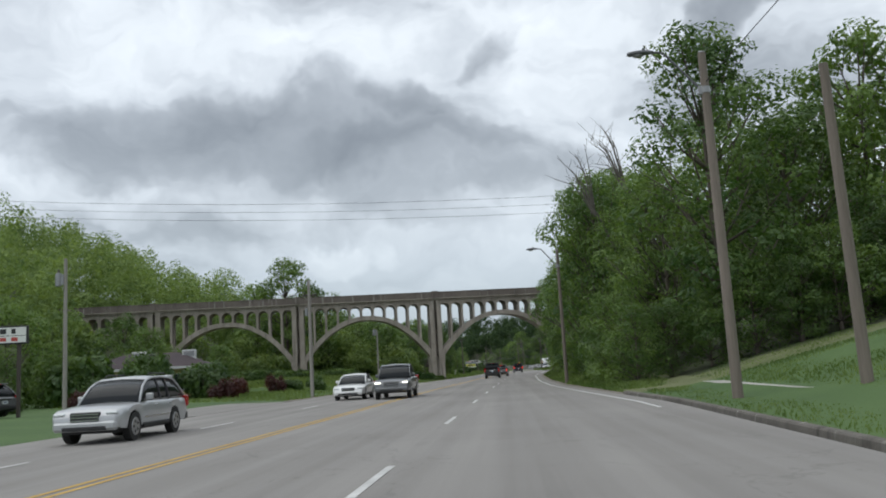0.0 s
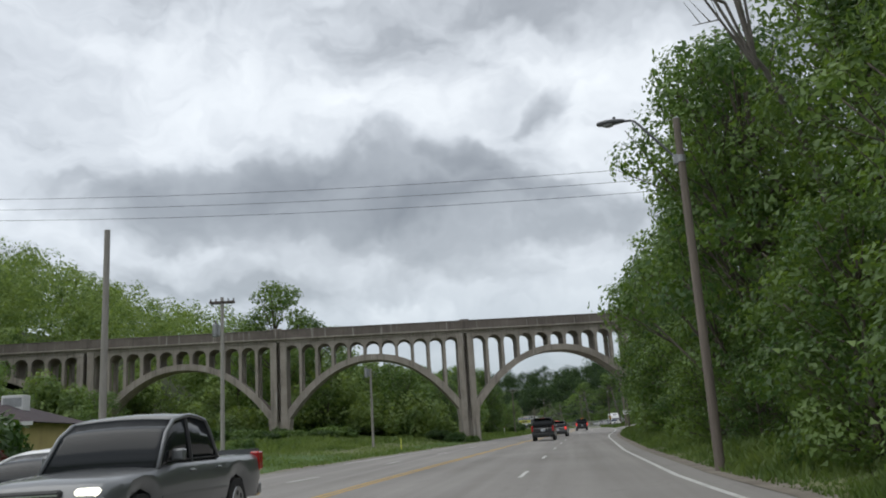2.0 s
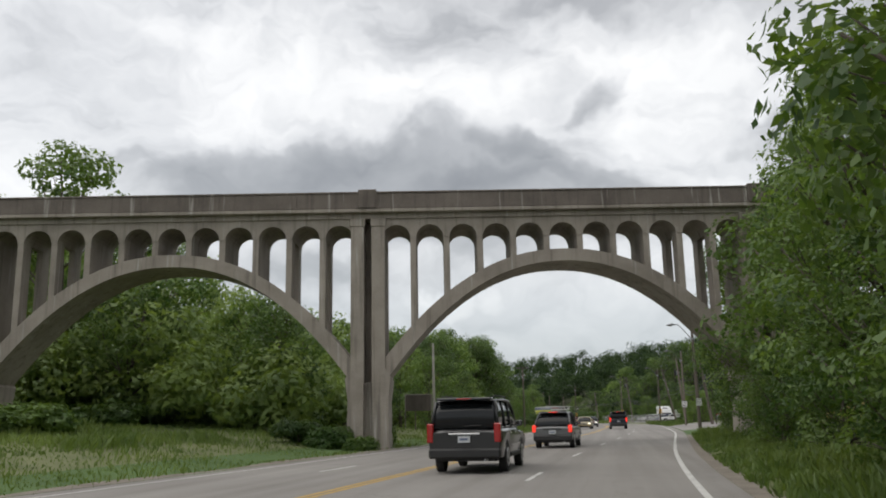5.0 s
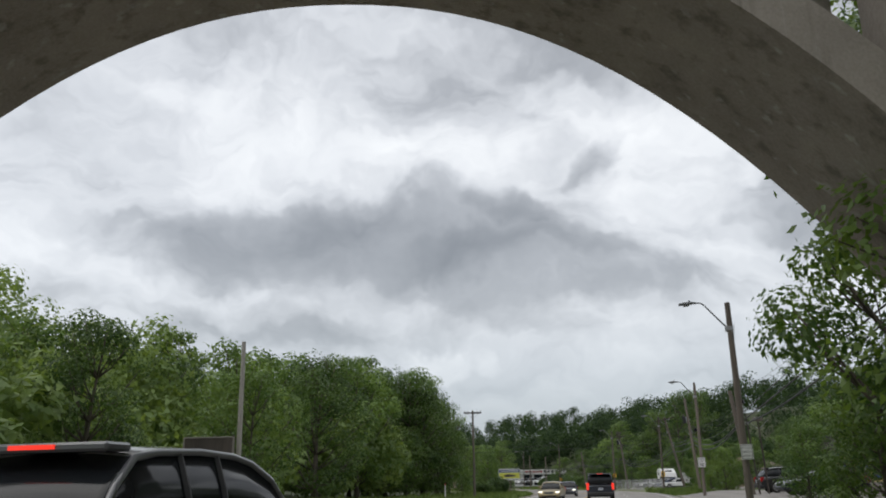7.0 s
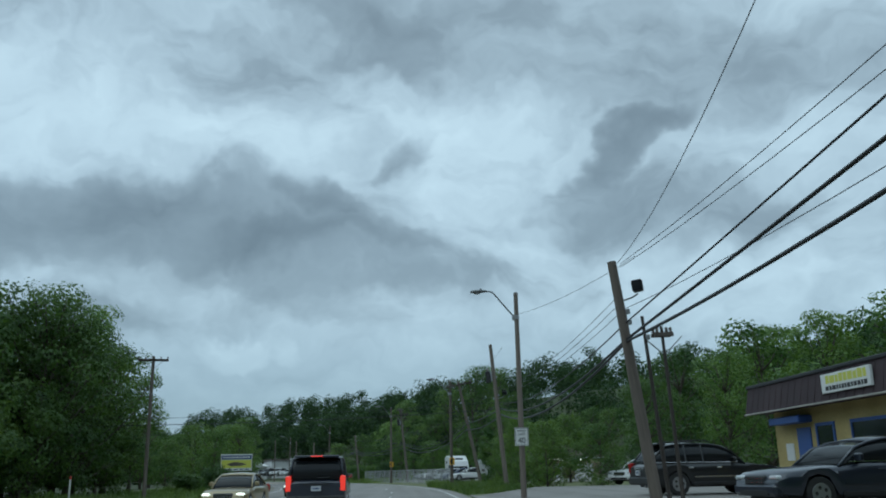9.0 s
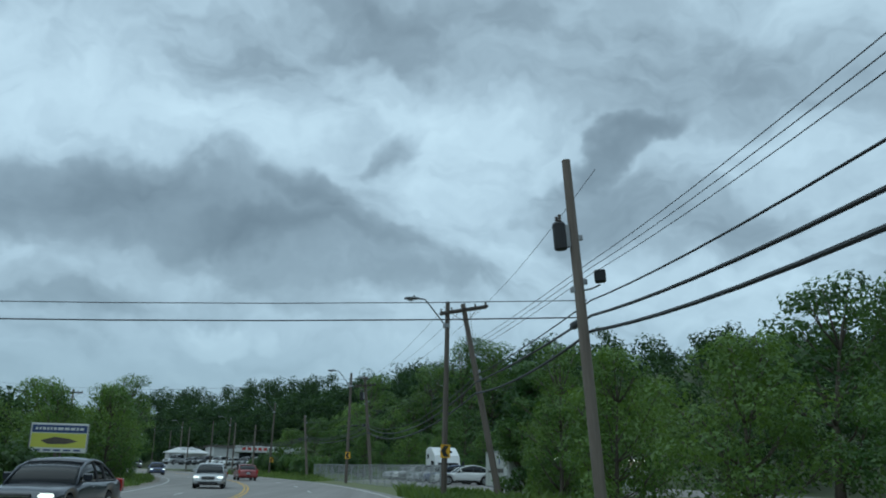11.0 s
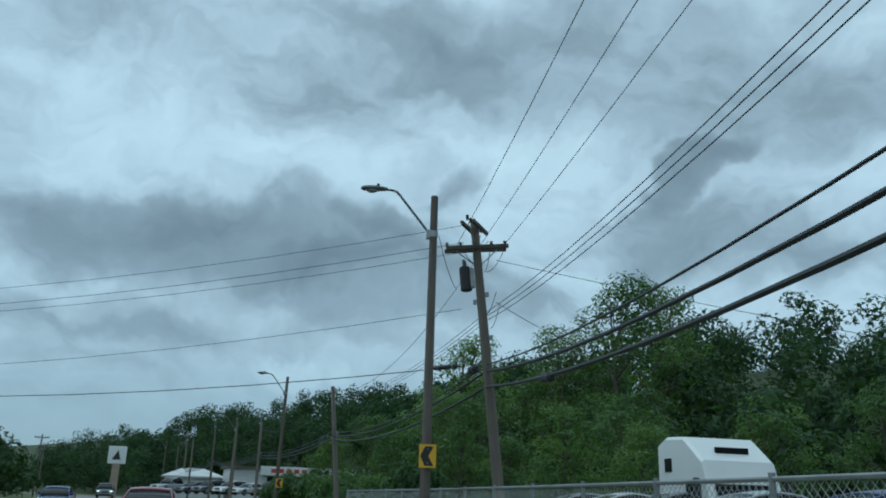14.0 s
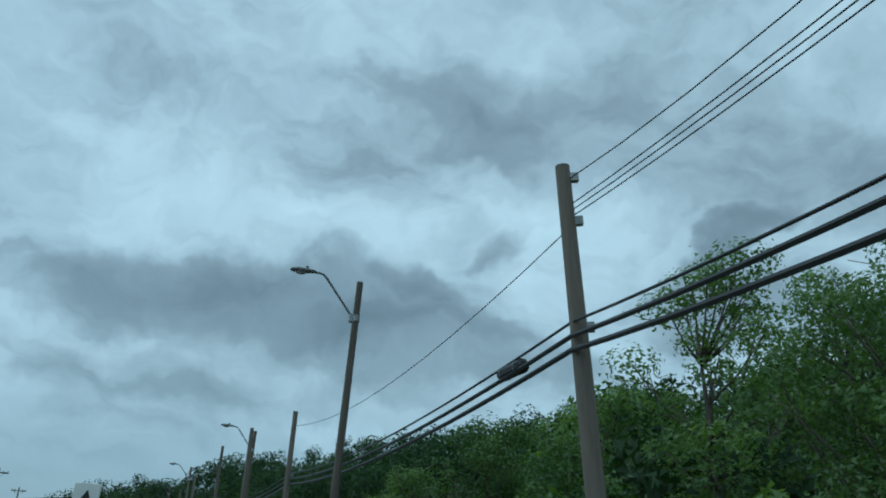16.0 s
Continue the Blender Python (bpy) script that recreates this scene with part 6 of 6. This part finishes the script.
def shop():
    """Low yellow shop with a deep maroon fascia; its front faces the road."""
    t = thing("shop_building", 18.8, 178.0, 0.4, 0, "low yellow shop with a deep maroon fascia and blue-framed windows", "shop")
    part("wall", boxed(0, 12, -11, 10.8, 0, 2.9), "wall_yellow", t)
    bm = prismed([(-0.75, 2.85), (-0.55, 3.85), (12.6, 4.1), (12.6, 2.85)], -11.6, 11.6)
    bmesh.ops.recalc_face_normals(bm, faces=bm.faces)
    roof = part("fascia", bm, "roof_maroon", t, "sloping dark maroon fascia boards")
    for k in range(46):
        yy = -11.5 + 0.5 * k
        bm = prismed([(-0.765, 2.87), (-0.565, 3.82), (-0.545, 3.82), (-0.745, 2.87)], yy, yy + 0.04)
        bmesh.ops.recalc_face_normals(bm, faces=bm.faces)
        part("batten", bm, "roof_maroon", roof)
    part("roof_edge", boxed(-0.62, -0.5, -11.65, 11.65, 3.8, 3.92, 0.02), "trim_black", t)
    part("soffit_trim", boxed(-0.78, -0.7, -11.65, 11.65, 2.80, 2.86, 0.01), "pole_pale", t, "peeling pale soffit board")
    for y0, y1 in ((6.4, 7.5), (3.2, 5.2), (-0.6, 1.8), (-4.5, -1.8), (-8.5, -5.8)):
        w = part("window", boxed(-0.03, 0.02, y0, y1, 1.05, 2.2), "window_dark", t)
        for a, b, c, d in ((y0 - 0.08, y1 + 0.08, 2.2, 2.3), (y0 - 0.08, y1 + 0.08, 0.95, 1.05), (y0 - 0.08, y0, 1.05, 2.2), (y1, y1 + 0.08, 1.05, 2.2)):
            part("window_frame", boxed(-0.06, 0.02, a, b, c, d), "blue_trim", w)
    part("door", boxed(-0.04, 0.02, 8.0, 9.0, 0, 2.2), "blue_trim", t, "blue painted door")
    part("awning", boxed(-0.5, 0.0, 7.8, 10.2, 2.35, 2.6, 0.03), "blue_trim", t, "faded blue awning")
    part("plinth", boxed(-0.06, 0.0, -11, 10.8, 0, 0.7), "kerb", t)
    part("poster", boxed(-0.03, 0.0, 9.4, 10.0, 1.1, 1.7), "sign_white", t)
    sg = part("sign", boxed(-0.80, -0.70, 2.45, 5.3, 3.08, 3.66, 0.01), "sign_white", t, "white sign board with yellow and black marks")
    rng = random.Random(14)
    y = 2.62
    while y < 5.0:
        w = rng.uniform(0.16, 0.30)
        part("mark", boxed(-0.808, -0.801, y, min(5.15, y + w), 3.36, rng.uniform(3.56, 3.62)), "sign_lime", sg)
        y += w + 0.05
    y = 2.62
    while y < 5.05:
        w = rng.uniform(0.09, 0.2)
        part("bar", boxed(-0.808, -0.801, y, min(5.15, y + w), 3.15, 3.28), "sign_black", sg)
        y += w + 0.05
    part("roof_vent", boxed(3, 4.2, -2, -0.8, 3.9, 4.5, 0.05), "steel", t)
    part("roof_vent", boxed(6, 6.8, 3, 3.8, 3.9, 4.5, 0.05), "steel", t)


def low_house(x, y, z, rz, w, d, h, wall, roof, label, ridge=1.4, doors=2, chimney=False, lights=False):
    t = thing("building", x, y, z, rz, label, "building")
    part("wall", boxed(-w / 2, w / 2, 0, d, -0.6, h), wall, t)
    bm = bmesh.new()
    e = 0.6
    v = [bm.verts.new(p) for p in ((-w / 2 - e, -e, h), (w / 2 + e, -e, h), (w / 2 + e, d + e, h), (-w / 2 - e, d + e, h), (-w / 2 + d * 0.35, d / 2, h + ridge), (w / 2 - d * 0.35, d / 2, h + ridge))]
    for f in ((0, 1, 5, 4), (1, 2, 5), (2, 3, 4, 5), (3, 0, 4), (3, 2, 1, 0)):
        bm.faces.new([v[i] for i in f])
    bmesh.ops.recalc_face_normals(bm, faces=bm.faces)
    part("roof", bm, roof, t)
    part("fascia_board", boxed(-w / 2 - e, w / 2 + e, -e - 0.04, -e, h - 0.18, h + 0.02), "wall_white", t)
    for k in range(doors):
        x0 = -w / 2 + w * (k + 0.18) / doors
        x1 = x0 + w * 0.62 / doors
        dr = part("garage_door", boxed(x0, x1, -0.05, 0.0, -0.2, h * 0.76), "wall_white", t, "white panel garage door")
        for j in range(1, 4):
            part("groove", boxed(x0, x1, -0.056, -0.05, h * 0.19 * j - 0.02, h * 0.19 * j), "steel", dr)
    if chimney:
        part("chimney", boxed(-1.2, 0.0, -0.45, 0.6, -0.4, h + 2.0, 0.12), wall, t, "square tan block above the roof")
    if lights:
        for k in range(3):
            part("light_strip", boxed(-w / 2 + 0.6 + k * w / 3, -w / 2 + k * w / 3 + w / 3 - 0.5, -e + 0.02, -e + 0.12, h - 0.30, h - 0.22), "tube_light", t, "lit fluorescent strip under the eaves")
        sg = part("sign", boxed(-3.8, -2.4, -e - 0.25, -e - 0.1, h + 0.08, h + 0.6, 0.01), "sign_white", t)
        for j in range(3):
            part("bar", boxed(-3.6, -2.6, -e - 0.262, -e - 0.251, h + 0.15 + 0.14 * j, h + 0.22 + 0.14 * j), "sign_blue", sg)
        part("vent_pipe", tubed([(1.2, 1.0, h), (1.2, 1.0, h + 1.6)], 0.05, 8), "steel", t)
    return t


shop()
low_house(23.1, 262.6, -0.2, -15, 11, 7, 2.95, "wall_tan", "roof_brown", "tan garage building with brown hipped roof and lit eaves", 1.5, 3, True, True)
low_house(-33, 74, 0.2, 14, 11, 9, 2.9, "wall_yellow", "roof_maroon", "low yellow diner with a dark maroon roof", 1.5, 0)


def diner_front():
    t = thing("window_row", -33, 74, 0.2, 14, "row of shop windows and a door in the diner front", "window")
    for k in range(4):
        x0 = -4.6 + 2.3 * k
        p = part("pane", boxed(x0, x0 + 1.5, -0.05, -0.003, 0.8, 2.2), "window_dark", t)
        part("window_frame", boxed(x0 - 0.08, x0 + 1.58, -0.07, -0.004, 2.2, 2.32), "sign_white", p)
        part("window_sill", boxed(x0 - 0.08, x0 + 1.58, -0.1, -0.004, 0.7, 0.8), "sign_white", p)
    for k, (x0, y0) in enumerate(((-2, 3.5), (2.5, 4.5))):
        u = thing("roof_vent", -33 + x0, 74 + y0, 4.0, 14, "grey rooftop air unit", "air unit")
        part("housing", boxed(-0.6, 0.6, -0.5, 0.5, -0.4, 0.75, 0.03), "wall_white", u)
        part("grille", boxed(-0.5, 0.5, -0.51, -0.5, 0.1, 0.6), "steel", u)


diner_front()


def repair_shop():
    t = thing("repair_shop", -19, 364, 1.1, 20, "long low white repair shop with a lettered fascia", "shop")
    part("wall", boxed(-8, 9, 0, 10, -0.5, 3.6), "wall_white", t)
    part("roof", boxed(-8.4, 9.4, -0.5, 10.4, 3.6, 3.85), "roof_brown", t)
    part("fascia", boxed(-4, 9.2, -0.7, -0.5, 2.75, 3.95, 0.02), "sign_white", t, "white sign fascia with dark letter shapes")
    for k in range(8):
        part("bar", boxed(-2.6 + 1.05 * k, -1.9 + 1.05 * k, -0.715, -0.701, 3.1, 3.65), "sign_red" if k < 5 else "sign_black", t)
    for k in range(4):
        part("bay_door", boxed(-3 + 3 * k, -0.6 + 3 * k, -0.04, 0.0, -0.3, 2.6), "window_dark", t)
    low_house(-31, 360, 1.0, 20, 7, 6, 2.4, "wall_white", "wall_white", "small pale gabled shed", 1.1, 1)
    s = thing("pylon_sign", -40, 356, 0.8, 15, "tall pylon with a square white sign", "sign")
    part("post", boxed(-0.45, 0.45, -0.2, 0.2, -0.5, 3.8), "wall_tan", s)
    part("panel", boxed(-1.1, 1.1, -0.25, 0.25, 3.8, 6.0, 0.03), "sign_white", s)
    part("emblem", prismed([(-0.6, 4.3), (0.5, 4.3), (0.1, 5.5)], -0.27, -0.251), "sign_black", s)


repair_shop()


# ---- chain-link fence before the lot ----
def fence():
    m, _, b = material("chain_link_mesh", 0.5, 0.6)
    b.inputs["Base Color"].default_value = (0.28, 0.285, 0.29, 1)
    M["mesh_wire"] = m
    t = thing("chain_link_fence", 0, 0, 0, 0, "grey chain-link fence with a top rail before the lot", "fence")
    ys = [238 + 2.6 * k for k in range(19)]
    tops = []
    for y in ys:
        x = axis(y) + 6.6
        part("post", tubed([(x, y, -0.2), (x, y, 1.68)], 0.035, 8), "steel", t)
        tops.append((x, y, 1.62))
    for a, b2 in zip(tops, tops[1:]):
        part("top_rail", tubed([a, b2], 0.026, 6), "steel", t)
        bm = bmesh.new()
        a, b2 = Vector(a), Vector(b2)
        n = 22
        for k in range(-14, n):
            for s in (1, -1):
                p0, p1 = (k / n, k / n + 14 / n) if s > 0 else (k / n + 14 / n, k / n)
                z0, z1 = 0.05, 1.6
                q0, q1 = min(1, max(0, p0)), min(1, max(0, p1))
                if abs(p1 - p0) < 1e-6 or q0 == q1:
                    continue
                u = a.lerp(b2, q0) + Vector((0, 0, z0 + (z1 - z0) * (q0 - p0) / (p1 - p0) - 1.62))
                v = a.lerp(b2, q1) + Vector((0, 0, z0 + (z1 - z0) * (q1 - p0) / (p1 - p0) - 1.62))
                tube(bm, [u, v], 0.004, 3, False)
        part("mesh_panel", bm, "mesh_wire", t, "woven wire mesh")


fence()


# ---- rough grass along the verges ----
def verge(name, s0, s1, y0, y1, count, tall, seed, label):
    rng = np.random.default_rng(seed)
    y = rng.uniform(y0, y1, count)
    f = rng.random(count)
    ax = np.interp(y, np.arange(y0 - 1, y1 + 2), [axis(v) for v in np.arange(y0 - 1, y1 + 2)])
    e0 = np.array([s0(v) if callable(s0) else s0 for v in y])
    e1 = np.array([s1(v) if callable(s1) else s1 for v in y])
    x = ax + e0 + (e1 - e0) * f
    z = np.array([land(a, b) for a, b in zip(x, y)])
    h = tall * (0.4 + 0.9 * rng.random(count)) * (0.55 + 0.25 * np.sin(x * 0.7 + y * 0.31 + 2 * np.sin(y * 0.23)) + 0.2 * np.sin(y * 0.83 - x * 0.37 + 2 * np.sin(x * 0.41)))
    a = rng.random(count) * math.tau
    w = 0.018 + 0.03 * rng.random(count) * (tall / 0.5)
    dx, dy = np.cos(a) * w, np.sin(a) * w
    lx, ly = rng.normal(size=count) * h * 0.35, rng.normal(size=count) * h * 0.35
    base, mid, top = np.stack([x, y, z - 0.05], 1), np.stack([x + lx * 0.4, y + ly * 0.4, z + h * 0.6], 1), np.stack([x + lx, y + ly, z + h], 1)
    d = np.stack([dx, dy, 0 * dx], 1)
    ob = new(name, quads_mesh(name, np.stack([base - d, base + d, mid + d * 0.7, top], 1), "blade"))
    tagged(ob, label, "grass", kind="stuff")


verge("verge_grass", lambda v: right_edge(v) + 1.7, 9.0, 38, 152, 34000, 0.5, 41, "tall rough green grass and weeds on the verge")
verge("verge_grass", -30, lambda v: -12.6 * left_side(v), 55, 152, 42000, 0.28, 42, "green grass on the verge with taller weeds")
verge("verge_grass", 6.8, 18, -5, 42, 34000, 0.07, 43, "short mown grass on the bank")
verge("verge_grass", -20, lambda v: -12.8 * left_side(v), 152, 300, 26000, 0.5, 44, "rough green grass and weeds by the road")
verge("verge_grass", 4.6, 9, 208, 240, 12000, 0.6, 45, "rough weeds at the road's edge")
verge("verge_grass", 4.4, 10, 276, 330, 16000, 0.6, 46, "rough weeds at the road's edge")
verge("verge_grass", lambda v: right_edge(v) + 1.1, 6.4, 36, 152, 16000, 0.28, 47, "low weeds in the gravel beside the road")
verge("verge_grass", -46, -17, 96, 126, 24000, 0.6, 48, "tall rough grass below the bridge")
